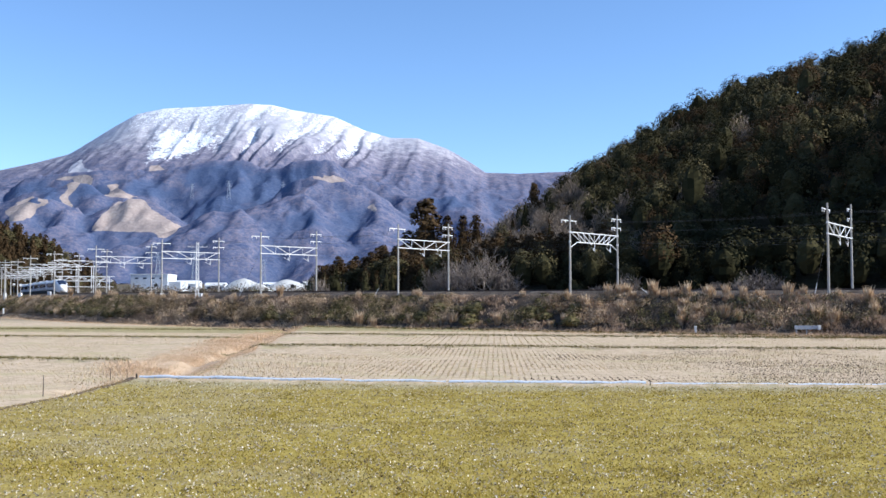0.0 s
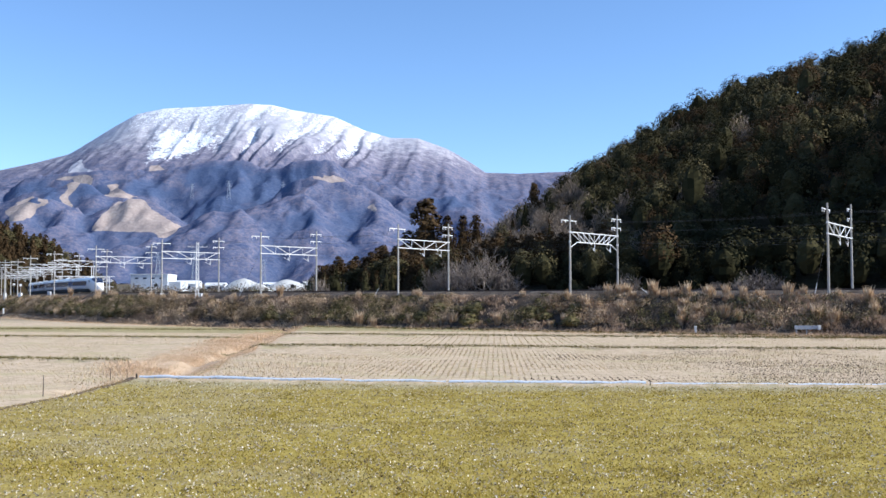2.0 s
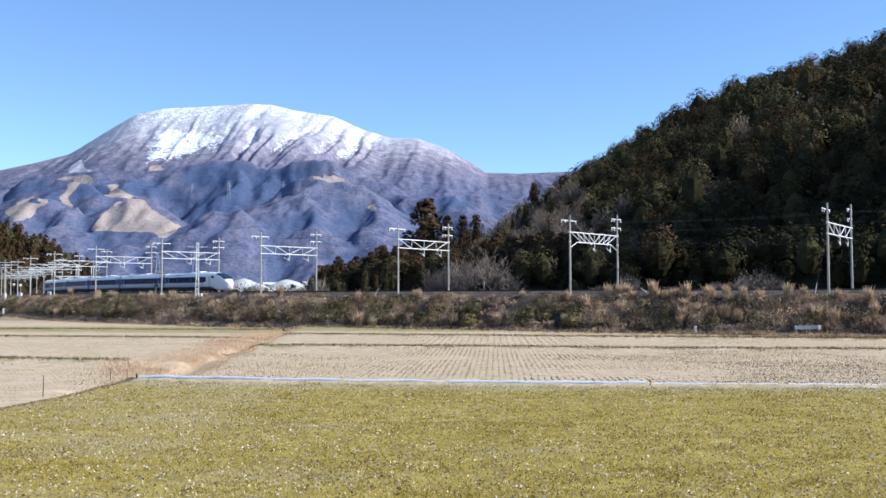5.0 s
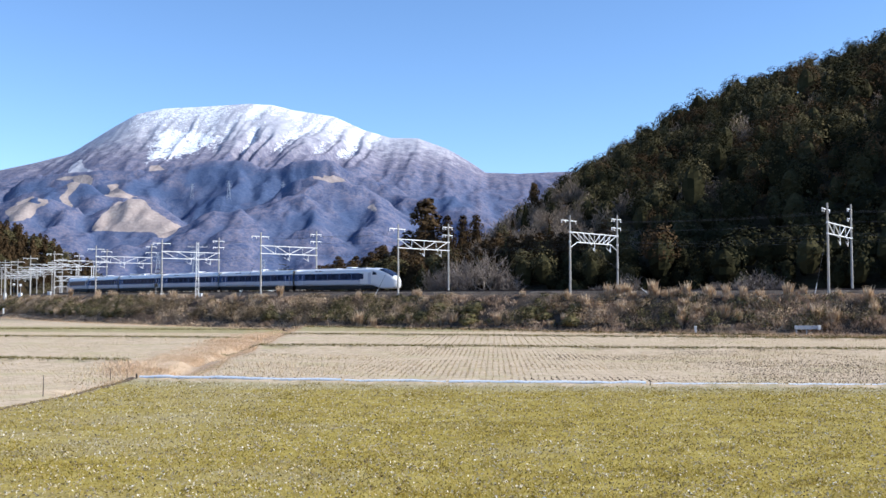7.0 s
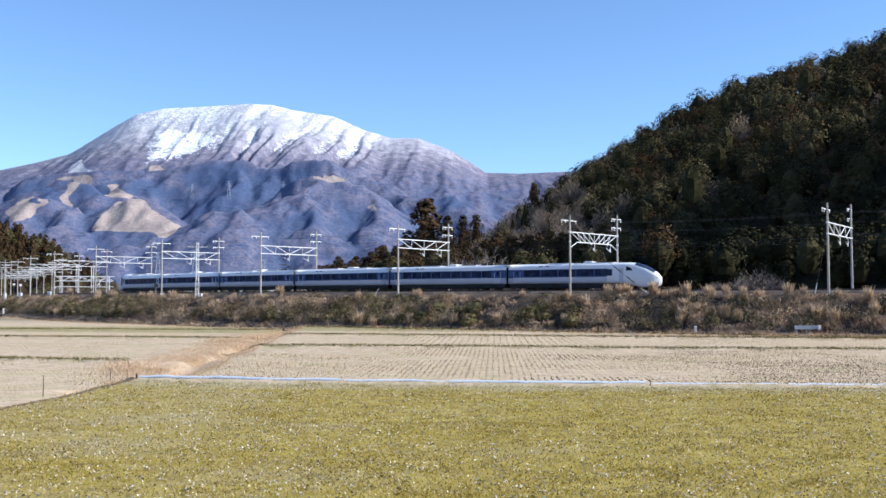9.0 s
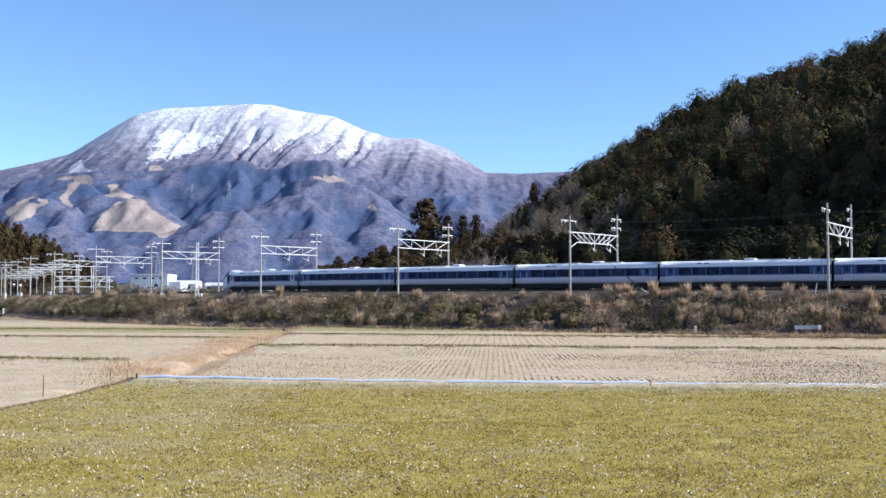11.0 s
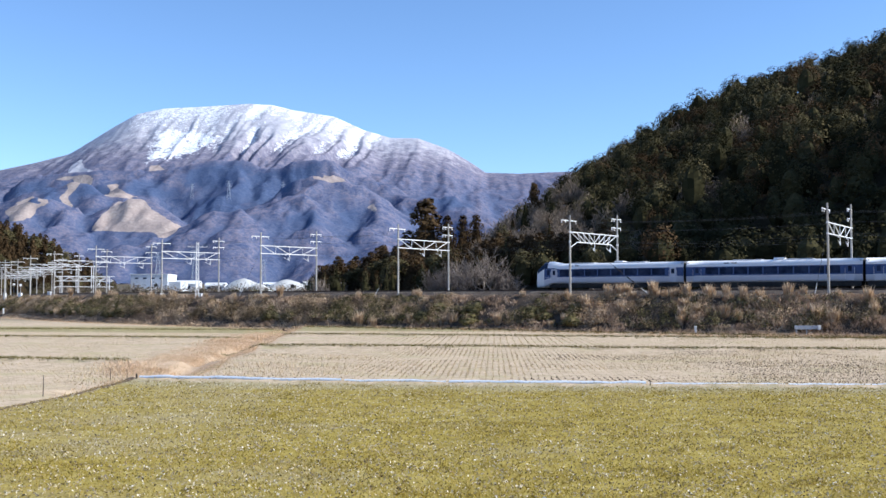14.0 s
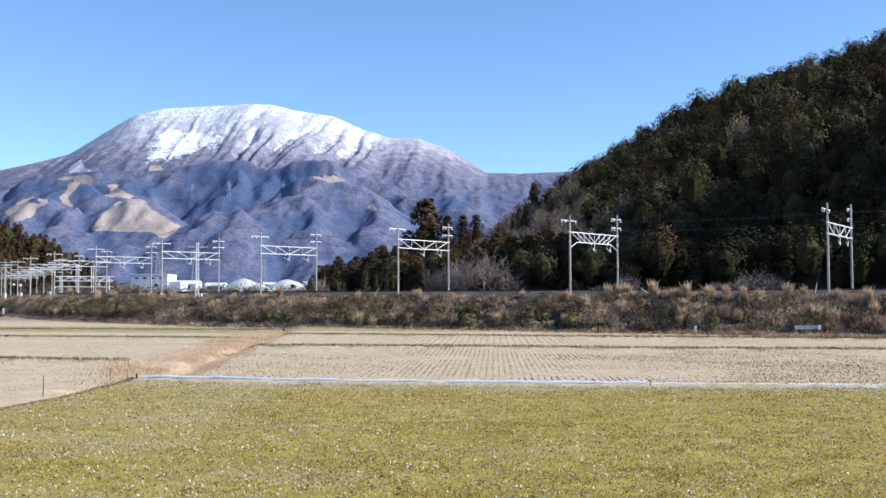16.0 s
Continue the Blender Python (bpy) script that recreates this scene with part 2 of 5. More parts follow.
col = mix(nt, mathn(nt, "MULTIPLY", broken(nt, "unmown", mid, 0.9, 0.3, 0.75), 0.85), col, rusty)
col = mix(nt, broken(nt, "lip", mid, 0.8, 0.35, 0.7), col, ramp(nt, fine, [(0.35, (0.09, 0.06, 0.035)), (0.65, (0.26, 0.18, 0.11))]))
# a greener strip of field far off, and grassy bunds
strip = mathn(nt, "MULTIPLY", step(nt, mathn(nt, "ADD", yw, mathn(nt, "MULTIPLY", px_, 0.2)), 119, 122), mathn(nt, "SUBTRACT", 1.0, step(nt, yw, 150, 160)))
col = mix(nt, mathn(nt, "MULTIPLY", strip, 0.7), col, green)
# woods and dead grass of the far plain
col = mix(nt, step(nt, py_, 170, 230), col, ramp(nt, noise_tex(nt, P, 0.03, 5), [(0.35, (0.06, 0.055, 0.03)), (0.55, (0.16, 0.125, 0.08)), (0.7, (0.24, 0.2, 0.13))]))
nt.links.new(col, b.inputs["Base Color"])
bump(nt, b, fine, 0.7, 0.04)
M["ground"] = m
me = mesh_np("ground", np.stack([GX, GY, GZ], -1).reshape(-1, 3), gf, m, smooth=True)
off_ = field_edge(GY) - GX
add_masks(me, {"lip": 1.1 * np.exp(-((off_ - 0.1) / 0.4) ** 2) * (1 - smooth01(GY, 48, 51)) + 0.8 * np.exp(-((GX + 19.5) / 2.2) ** 2 - ((GY - 39.5) / 2.5) ** 2), "beyond_edge": smooth01(off_, -0.5, 0.5), "unmown": smooth01(off_, -0.6, 0.3) * (1 - smooth01(off_ / strip_width(GY), 0.5, 1.1)) * smooth01(GY, 30, 40) * (1 - smooth01(GY, 150, 175))})
tagged(new("ground", me), "mossy foreground field and pale harvested rice fields", "ground", kind="structure")


# ---- railway bank, ballast, rails, sleepers ----
s_fine = np.concatenate([np.arange(-150, 150, 0.7), np.arange(150, 412, 2.0)])
v, f = sweep(s_fine, [(-14, 2.5), (-9, 3.2), (-5.5, 4.25), (-4.2, 4.32), (7.4, 4.32), (8.9, 4.25), (9.6, 3.95), (10.8, 3.1), (12.2, 2.1), (13.6, 1.1), (14.8, 0.3), (16.2, -0.25), (18.0, -0.9)], 0.5, 3)
tagged(new("embankment", mesh_np("embankment", v, f, M["soil"], smooth=True)), "brown earth railway embankment overgrown with dry weeds", "embankment", kind="structure")
for o in (0.0, 3.8):
    v, f = sweep(s_fine, [(o - 2.4, 4.2), (o - 1.9, 4.55), (o - 1.4, 4.68), (o + 1.4, 4.68), (o + 1.9, 4.55), (o + 2.4, 4.2)], 0.09, 8)
    tagged(new("ballast_bed", mesh_np("ballast_bed", v, f, M["ballast"])), "grey-brown crushed stone ballast under the rails", "ballast", kind="structure")
    for g in (-0.57, 0.57):
        c = o + g
        v, f = sweep(s_fine, [(c - 0.06, 4.7), (c - 0.055, 4.74), (c - 0.012, 4.76), (c - 0.012, 4.85), (c - 0.033, 4.865), (c - 0.033, 4.9), (c + 0.033, 4.9), (c + 0.033, 4.865), (c + 0.012, 4.85), (c + 0.012, 4.76), (c + 0.055, 4.74), (c + 0.06, 4.7)])
        tagged(new("rail", mesh_np("rail", v, f, M["rail"])), "rusty steel rail on concrete sleepers", "rail", "rails", kind="structure")
cube = np.array([(x, y, z) for x in (-1, 1) for y in (-1, 1) for z in (-1, 1)], float)
cubef = np.array([(0, 1, 3, 2), (4, 6, 7, 5), (0, 4, 5, 1), (2, 3, 7, 6), (0, 2, 6, 4), (1, 5, 7, 3)])
vs, fs = [], []
for o in (0.0, 3.8):
    for s in np.arange(-120, 250, 0.62):
        x, y, t = track(s, o)
        c, n = np.array([-np.cos(t), np.sin(t)]), np.array([-np.sin(t), -np.cos(t)])
        q = cube * (0.11, 1.0, 0.06)
        vs.append(np.column_stack([x + q[:, 0] * c[0] + q[:, 1] * n[0], y + q[:, 0] * c[1] + q[:, 1] * n[1], 4.68 + q[:, 2]]))
        fs.append(cubef + 8 * len(fs))
tagged(new("sleepers", mesh_np("sleepers", np.concatenate(vs), np.concatenate(fs), M["ballast"])), "worn concrete sleepers half buried in ballast", "sleepers", kind="stuff")


# ---- the snow-capped mountain and its foothills ----
RIDGE = [(-1950, 480), (-1742, 508), (-1609, 537), (-1476, 571), (-1387, 626), (-1298, 682), (-1209, 731), (-1109, 751), (-876, 764), (-764, 771), (-676, 766), (-587, 744), (-431, 720), (-320, 668), (-209, 635), (-98, 633), (13, 593), (102, 542), (169, 497), (302, 493), (480, 500), (700, 508), (1150, 440), (1700, 400)]
# crests of the foothills: how steeply they fall, their spurs' spacing and reach, then points along each crest
CRESTS = [
    (0.92, 120, 430, [(-1360, 3020, 300), (-1190, 3000, 362), (-1120, 3000, 366), (-1020, 3000, 380), (-880, 3010, 378), (-740, 3020, 400), (-640, 3030, 411), (-520, 3000, 388), (-473, 3000, 386), (-373, 3000, 414), (-275, 3000, 382), (-173, 2980, 338), (-105, 2960, 295), (-10, 2940, 238), (120, 2900, 190)]),
    (0.92, 110, 380, [(-430, 2760, 300), (-390, 2760, 322), (-305, 2770, 338), (-225, 2760, 306), (-130, 2740, 246), (-66, 2720, 168)]),
    (0.92, 95, 300, [(-520, 2600, 205), (-485, 2610, 238), (-410, 2620, 258), (-350, 2620, 262), (-295, 2600, 210), (-235, 2570, 142)]),
    (0.92, 90, 260, [(-655, 2470, 158), (-570, 2490, 204), (-495, 2490, 216), (-445, 2480, 178), (-400, 2460, 138)]),
    (0.62, 170, 120, [(-850, 2660, 258), (-790, 2650, 264), (-765, 2650, 261)]),
    (0.92, 100, 300, [(-1330, 2800, 245), (-1215, 2810, 268), (-1150, 2820, 300), (-1075, 2830, 318), (-1000, 2830, 312), (-940, 2800, 282)]),
    (0.92, 100, 300, [(-1180, 2560, 190), (-1090, 2580, 238), (-1010, 2600, 252), (-945, 2600, 225)]),
    (0.92, 110, 330, [(-110, 2840, 262), (-50, 2850, 288), (25, 2860, 296), (85, 2850, 262), (150, 2830, 220)]),
    (0.92, 90, 240, [(-240, 2440, 128), (-180, 2460, 162), (-110, 2460, 150), (-40, 2440, 110)]),
]


def ridge_field(x, y, pts, fall):
    """Highest of the slopes that fall away from a crest line."""
    z = np.full_like(x, -1e3)
    for (xa, ya, za), (xb, yb, zb) in zip(pts[:-1], pts[1:]):
        dx, dy = xb - xa, yb - ya
        t = np.clip(((x - xa) * dx + (y - ya) * dy) / (dx * dx + dy * dy + 1e-6), 0, 1)
        d = np.hypot(x - xa - t * dx, y - ya - t * dy)
        d = np.sqrt(d * d + 9.0 ** 2) - 9.0
        z = np.maximum(z, za + (zb - za) * t - fall * d)
    return z


def spurs(pts, gap, reach, seed):
    """Side ridges that run from a crest towards the plain, each with a fork."""
    rr = random.Random(seed)
    out = []
    length = 0.0
    for (xa, ya, za), (xb, yb, zb) in zip(pts[:-1], pts[1:]):
        seg = math.hypot(xb - xa, yb - ya)
        while length < seg:
            t = length / seg
            x, y, z = xa + (xb - xa) * t, ya + (yb - ya) * t, za + (zb - za) * t
            a = rr.uniform(-0.75, 0.75)
            r = reach * rr.uniform(0.7, 1.15)
            mx_, my_, mz_ = x + math.sin(a) * r * 0.45, y - math.cos(a) * r * 0.45, 26 + (z - 26) * rr.uniform(0.68, 0.8)
            b_ = a + rr.uniform(-0.5, 0.5)
            out.append([(x, y, z - 4), (mx_, my_, mz_), (mx_ + math.sin(b_) * r * 0.6, my_ - math.cos(b_) * r * 0.6, 30)])
            c_ = a + rr.choice((-1, 1)) * rr.uniform(0.6, 1.0)
            out.append([(mx_, my_, mz_ - 3), (mx_ + math.sin(c_) * r * 0.4, my_ - math.cos(c_) * r * 0.4, 26 + (mz_ - 26) * 0.55)])
            length += gap * rr.uniform(0.75, 1.3)
        length -= seg
    return out


def gully(x, y):
    """0 on the ribs of the upper slope, 1 in the gullies between them."""
    bend = 60 * (fbm(x / 260, y / 260, 3, 25) - 0.5) + (4000 - y) * (0.08 + 0.5 * (fbm(x / 500, y / 900, 2, 26) - 0.5))
    a = fbm((x + bend) / 64, y / 700, 3, 27, ridged=True, gain=0.5)
    return 1 - smooth01(a, 0.25, 0.95)


def mountain_z(x, y):
    base = 26.0
    r = np.interp(x, *zip(*RIDGE))
    t = np.clip(np.where(y < 4000, (4000 - y) / 1750, (y - 4000) / 1200), 0, 1)
    wx = x + 70 * (fbm(x / 420, y / 420, 4, 21) - 0.5) * 2
    z = base + (r - base) * (1 - t) ** 1.35
    east = smooth01(x, -950, -700)
    z = z + (fbm(wx / 330, y / 1500, 4, 31, ridged=True, gain=0.5) - 0.62) * 105 * np.clip(t * 2.6, 0, 1) * (1 - t) ** 0.8
    z = z - 30 * gully(x, y) * np.clip(t * 9, 0, 1) * np.clip(1.4 - 2.2 * t, 0, 1) * (0.35 + 0.65 * east) * (1 - 0.6 * smooth01(x, -330, -150))
    qx = x + 46 * (fbm(x / 170, y / 170, 3, 22) - 0.5)
    qy = y + 46 * (fbm(x / 170 + 40, y / 170, 3, 23) - 0.5)
    for k, (fall, gap, reach, pts) in enumerate(CRESTS):
        z2 = ridge_field(qx, qy, pts, fall)
        for sp in spurs(pts, gap, reach, 300 + k):
            z2 = np.maximum(z2, ridge_field(qx, qy, sp, 0.62))
        h = np.clip(0.5 + 0.5 * (z2 - z) / 9, 0, 1)
        z = z + (z2 - z) * h + 9 * h * (1 - h) * 0.5
    z = z + 34 * (fbm(qx / 125, qy / 190, 4, 64, ridged=True, gain=0.55) - 0.6) * smooth01(z, 40, 130) * (1 - smooth01(y, 2980, 3200))
    z = z + 15 * (fbm(x / 60, y / 60, 4, 61, ridged=True) - 0.5) * np.clip(np.minimum(t * 4, 1) + 0.12, 0, 1)
    return np.where(z < base + 1, base - 4 + 0 * z, z)


# cleared slopes, conifer stands with some painted shade, quarry and snowfield, as outlines in (x, height) on the slopes
# near a depth
CLEARED = [
    (2466, [(-878, 171), (-853, 261), (-783, 260), (-745, 228), (-635, 168), (-671, 143), (-713, 165), (-791, 166)]),
    (2552, [(-1053, 184), (-1163, 260), (-1129, 282), (-1050, 245), (-1005, 236), (-1023, 227), (-1024, 192)]),
    (2820, [(-1004, 228), (-1049, 276), (-1037, 308), (-1081, 348), (-1150, 345), (-1107, 358), (-1035, 363), (-1018, 348), (-1012, 319), (-1030, 276), (-987, 230)]),
    (2768, [(-926, 283), (-966, 329), (-954, 336), (-875, 291), (-794, 266)]),
    (2740, [(-352, 325), (-347, 358), (-298, 352), (-262, 317), (-301, 314)]),
    (2642, [(-197, 240), (-184, 251), (-170, 232), (-173, 221)]),
]
CONIFERS_AND_SHADE = [
    (2784, [(-1044, 241), (-1120, 298), (-1109, 341), (-1061, 296), (-995, 235)]),
    (2790, [(-1032, 282), (-1019, 306), (-980, 334), (-961, 311), (-932, 285), (-1009, 277)]),
    (2940, [(-1269, 296), (-1215, 336), (-1156, 357), (-1166, 337), (-1151, 295)]),
    (2862, [(-894, 301), (-878, 345), (-823, 332), (-757, 297), (-797, 284), (-859, 288)]),
    (2940, [(-764, 357), (-721, 395), (-609, 406), (-552, 378), (-585, 336), (-631, 314), (-732, 323)]),
    # takes in the crest's shaded left flank, painted dark like the conifers
    (2920, [(-549, 378), (-468, 376), (-369, 406), (-355, 397), (-398, 309), (-500, 252), (-596, 291), (-583, 331)]),
    (2796, [(-670, 214), (-689, 281), (-574, 316), (-550, 282), (-535, 199)]),
    (2488, [(-393, 201), (-359, 219), (-317, 215), (-292, 178), (-363, 180)]),
    (2570, [(-265, 220), (-239, 234), (-204, 186), (-242, 181)]),
    (2820, [(-50, 285), (25, 296), (80, 260), (9, 244)]),
]
QUARRY = [(3600, [(-1310, 435), (-1341, 482), (-1315, 509), (-1259, 460), (-1180, 430)])]
BARE = [(3450, [(-985, 415), (-1006, 456), (-977, 460), (-930, 425), (-925, 405)])]
PATCH = [(3660, [(-1076, 643), (-956, 637), (-807, 604), (-841, 540), (-928, 489), (-1034, 475)])]


def within(x, y, z, outlines, soft, depth=260):
    """1 inside the outlines on the slope, falling to 0 across their edges."""
    total = np.zeros_like(x)
    for y0, pts in outlines:
        near_ = (np.abs(y - y0) < depth) & (x > min(p[0] for p in pts) - 80) & (x < max(p[0] for p in pts) + 80)
        xs, zs = x[near_], z[near_]
        d, odd = np.full(xs.shape, 1e6), np.zeros(xs.shape, bool)
        for (xa, za), (xb, zb) in zip(pts, pts[1:] + pts[:1]):
            dx, dz = xb - xa, zb - za
            t = np.clip(((xs - xa) * dx + (zs - za) * dz) / (dx * dx + dz * dz), 0, 1)
            d = np.minimum(d, np.hypot(xs - xa - t * dx, zs - za - t * dz))
            cross = (za > zs) != (zb > zs)
            odd ^= cross & (xs < xa + (zs - za) / (dz if dz else 1e-6) * dx)
        total[near_] = np.maximum(total[near_], np.clip(0.5 + np.where(odd, d, -d) / soft, 0, 1))
    return total


mx, my = np.arange(-2150, 1500, 7.0), np.concatenate([np.arange(2000, 4020, 8.0), np.arange(4020, 4700, 45.0)])
MX, MY = np.meshgrid(mx, my)
MZ = mountain_z(MX, MY)
mi = np.arange(MX.size).reshape(MX.shape)
mf = np.stack([mi[:-1, :-1], mi[:-1, 1:], mi[1:, 1:], mi[1:, :-1]], -1).reshape(-1, 4)
snow_line = np.interp(MX, [-1400, -1250, -1190, -1100, -1000, -821, -700, -500, -287, -150, 100, 400], [860, 745, 668, 664, 676, 648, 626, 622, 632, 650, 640, 760])
snow_a = 0.37 + (MZ - snow_line) / 300 + (gully(MX, MY) - 0.42) * 1.0 * smooth01(MX, -950, -780)
snow_a = np.clip(snow_a - 0.3 * smooth01(MX, -330, -120) + 0.02 * (1 - smooth01(MX, -1000, -850)), -0.3, 1.2) - 1.5 * (1 - smooth01(MY, 3200, 3350)) - 1.2 * (1 - smooth01(MZ, 440, 540))
field_ = within(MX, MY, MZ, PATCH, 50)
snow_a = np.where(field_ > 0, np.maximum(snow_a, field_ * 0.72), snow_a)
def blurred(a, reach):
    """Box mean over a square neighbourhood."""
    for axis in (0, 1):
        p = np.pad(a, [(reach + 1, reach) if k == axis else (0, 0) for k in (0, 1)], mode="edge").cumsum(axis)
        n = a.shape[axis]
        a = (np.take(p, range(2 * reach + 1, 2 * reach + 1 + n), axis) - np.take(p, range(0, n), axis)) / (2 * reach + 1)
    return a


MASKS = {
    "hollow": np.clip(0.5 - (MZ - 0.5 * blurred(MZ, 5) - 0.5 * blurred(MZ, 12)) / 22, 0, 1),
    "snow": snow_a,
    "cleared": within(MX, MY, MZ, CLEARED, 14) + within(MX, MY, MZ, BARE, 14),
    "conifer": within(MX, MY, MZ, CONIFERS_AND_SHADE, 46),
    "quarry": within(MX, MY, MZ, QUARRY, 24),
}

m, nt, b = shader("mountain_slopes", 0.95, 0, 0.05)
P = coords(nt)
sep = nt.nodes.new("ShaderNodeSeparateXYZ")
nt.links.new(P, sep.inputs[0])
ax, ay, az = sep.outputs
n1, n2, n3 = noise_tex(nt, P, 0.006, 6, 0.6), noise_tex(nt, P, 0.03, 6, 0.65), noise_tex(nt, P, 0.12, 4, 0.7)


# distance haze is painted into these blue-violet woodland and conifer colours
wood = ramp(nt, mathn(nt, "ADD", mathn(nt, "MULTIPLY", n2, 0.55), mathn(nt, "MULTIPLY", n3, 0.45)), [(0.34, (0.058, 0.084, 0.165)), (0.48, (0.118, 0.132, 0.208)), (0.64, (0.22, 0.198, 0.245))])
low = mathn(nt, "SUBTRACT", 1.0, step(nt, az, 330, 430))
hazed_needle = ramp(nt, n3, [(0.3, (0.05, 0.08, 0.16)), (0.7, (0.08, 0.115, 0.205))])
# darker tint where low slopes lie below their blurred height, and inside the outlines
dark_cover = mathn(nt, "MAXIMUM", mathn(nt, "MULTIPLY", mathn(nt, "MULTIPLY", broken(nt, "hollow", n2, 1.3, 0.52, 0.66), low), 0.75), step(nt, mathn(nt, "ADD", mathn(nt, "MULTIPLY", mathn(nt, "SUBTRACT", n3, 0.5), 1.0), mathn(nt, "ADD", attribute(nt, "conifer"), mathn(nt, "MULTIPLY", mathn(nt, "SUBTRACT", n2, 0.5), 2.2))), 0.38, 0.62))
wood = mix(nt, mathn(nt, "MULTIPLY", dark_cover, 0.9), wood, hazed_needle)
# upper slopes turn paler with height, the painted haze tint kept
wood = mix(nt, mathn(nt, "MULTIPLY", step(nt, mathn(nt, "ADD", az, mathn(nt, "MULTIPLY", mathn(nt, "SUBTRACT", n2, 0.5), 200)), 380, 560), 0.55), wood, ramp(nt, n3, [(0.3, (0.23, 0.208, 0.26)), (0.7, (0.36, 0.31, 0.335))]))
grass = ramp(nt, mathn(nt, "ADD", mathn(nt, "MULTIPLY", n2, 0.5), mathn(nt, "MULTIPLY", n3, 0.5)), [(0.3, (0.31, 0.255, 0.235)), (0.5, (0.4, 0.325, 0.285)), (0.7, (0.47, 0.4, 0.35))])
wood = mix(nt, mathn(nt, "MULTIPLY", broken(nt, "cleared", n2, 0.7, 0.42, 0.55), 0.92), wood, grass)
wood = mix(nt, mathn(nt, "MULTIPLY", broken(nt, "quarry", n3, 0.8, 0.45, 0.6), 0.8), wood, (0.5, 0.5, 0.54))
snow = step(nt, mathn(nt, "ADD", mathn(nt, "MULTIPLY", mathn(nt, "SUBTRACT", n2, 0.5), 1.2), mathn(nt, "ADD", attribute(nt, "snow"), mathn(nt, "MULTIPLY", mathn(nt, "SUBTRACT", n3, 0.5), 1.9))), 0.47, 0.6)
dust = mathn(nt, "MULTIPLY", step(nt, mathn(nt, "ADD", az, mathn(nt, "MULTIPLY", mathn(nt, "SUBTRACT", n2, 0.5), 300)), 480, 660), 0.42)
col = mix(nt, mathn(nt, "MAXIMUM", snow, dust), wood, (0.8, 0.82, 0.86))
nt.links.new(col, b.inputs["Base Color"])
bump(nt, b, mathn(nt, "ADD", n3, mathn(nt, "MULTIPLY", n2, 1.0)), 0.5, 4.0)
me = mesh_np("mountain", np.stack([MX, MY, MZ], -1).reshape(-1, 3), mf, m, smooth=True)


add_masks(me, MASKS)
tagged(new("mountain", me), "long snow-capped mountain above brown wooded foothills tinted by painted haze", "mountain", kind="structure")


# ---- the wooded hill beside the line ----
HILL = [(-60, 3.5), (-20, 4), (0, 11), (20, 22), (38, 32), (56, 43), (74, 54), (92, 62), (110, 67), (124, 72), (139, 80), (200, 106), (320, 150), (500, 170)]


def hill_z(x, y):
    r = np.interp(x, *zip(*HILL))
    foot = np.interp(x, [-60, -12, 4, 20, 37, 54, 88, 200], [215, 172, 160, 149, 138, 128, 107, 60])
    crest = np.interp(x, [-20, 20, 50], [245, 290, 320])
    t = np.clip((y - foot) / (crest - foot), 0, 1)
    back = np.clip((y - crest) / 260, 0, 1)
    z = 3.2 + (r - 3.2) * (1 - (1 - t) ** 1.55) * (1 - smooth01(back, 0, 1))
    # unseen spur off to the right, added to shade the lower slope
    z = z + 85 * np.exp(-((x - 188) / 36) ** 2 - ((y - 147) / 30) ** 2)
    return z + 5 * (fbm(x / 32, y / 32, 4, 71) - 0.5) * np.clip(t * 4, 0, 1) * np.clip(r / 30, 0, 1)


hx, hy = np.arange(-60, 480, 3.0), np.arange(60, 600, 3.0)
HX, HY = np.meshgrid(hx, hy)
HZ = hill_z(HX, HY)
keep = np.interp(HX, [-60, -12, 4, 20, 37, 54, 88, 200], [215, 172, 160, 149, 138, 128, 107, 60])
HZ = np.where(HY < keep - 4, -6, HZ)
hi = np.arange(HX.size).reshape(HX.shape)
hf = np.stack([hi[:-1, :-1], hi[:-1, 1:], hi[1:, 1:], hi[1:, :-1]], -1).reshape(-1, 4)
M["forest_floor"] = grainy("forest_floor", (0.02, 0.016, 0.01), (0.05, 0.038, 0.022), (0.08, 0.065, 0.035), scale=0.15, fine=1.5, rough=0.95, bumps=0.6, dist=0.3, spec=0.03)
tagged(new("hill", mesh_np("hill", np.stack([HX, HY, HZ], -1).reshape(-1, 3), hf, M["forest_floor"], smooth=True)), "steep wooded hill rising behind the railway", "hill", kind="structure")


# ---- unseen low wooded hills behind and beside the viewer, added to darken the train's reflections ----
ra, rr_ = np.meshgrid(np.radians(np.arange(-58, 206, 3.0)), np.array([900.0, 1100, 1300, 1500, 1700, 2000]))
RX, RY = -rr_ * np.cos(ra), -rr_ * np.sin(ra)
RZ = np.array([-8.0, 60, 140, 200, 210, 120])[:, None] * (0.6 + 0.8 * fbm(RX / 500, RY / 500, 4, 81))
ri = np.arange(RX.size).reshape(RX.shape)
rf = np.stack([ri[:-1, :-1], ri[1:, :-1], ri[1:, 1:], ri[:-1, 1:]], -1).reshape(-1, 4)
M["far_woods"] = grainy("far_winter_woods", (0.05, 0.055, 0.05), (0.1, 0.09, 0.075), (0.16, 0.135, 0.11), scale=0.01, fine=0.08, rough=0.95, bumps=0.5, dist=3.0)
tagged(new("unseen_ring_hills", mesh_np("unseen_ring_hills", np.stack([RX, RY, RZ], -1).reshape(-1, 3), rf, M["far_woods"], smooth=True)), "unseen low wooded hills added to darken the train's reflections", "hills", kind="structure")


# ---- overhead line gantries ----
GANTRY_S = [-79, -50.4, -21.4, 5.6, 33.2] + [61 + 27.5 * i for i in range(9)]
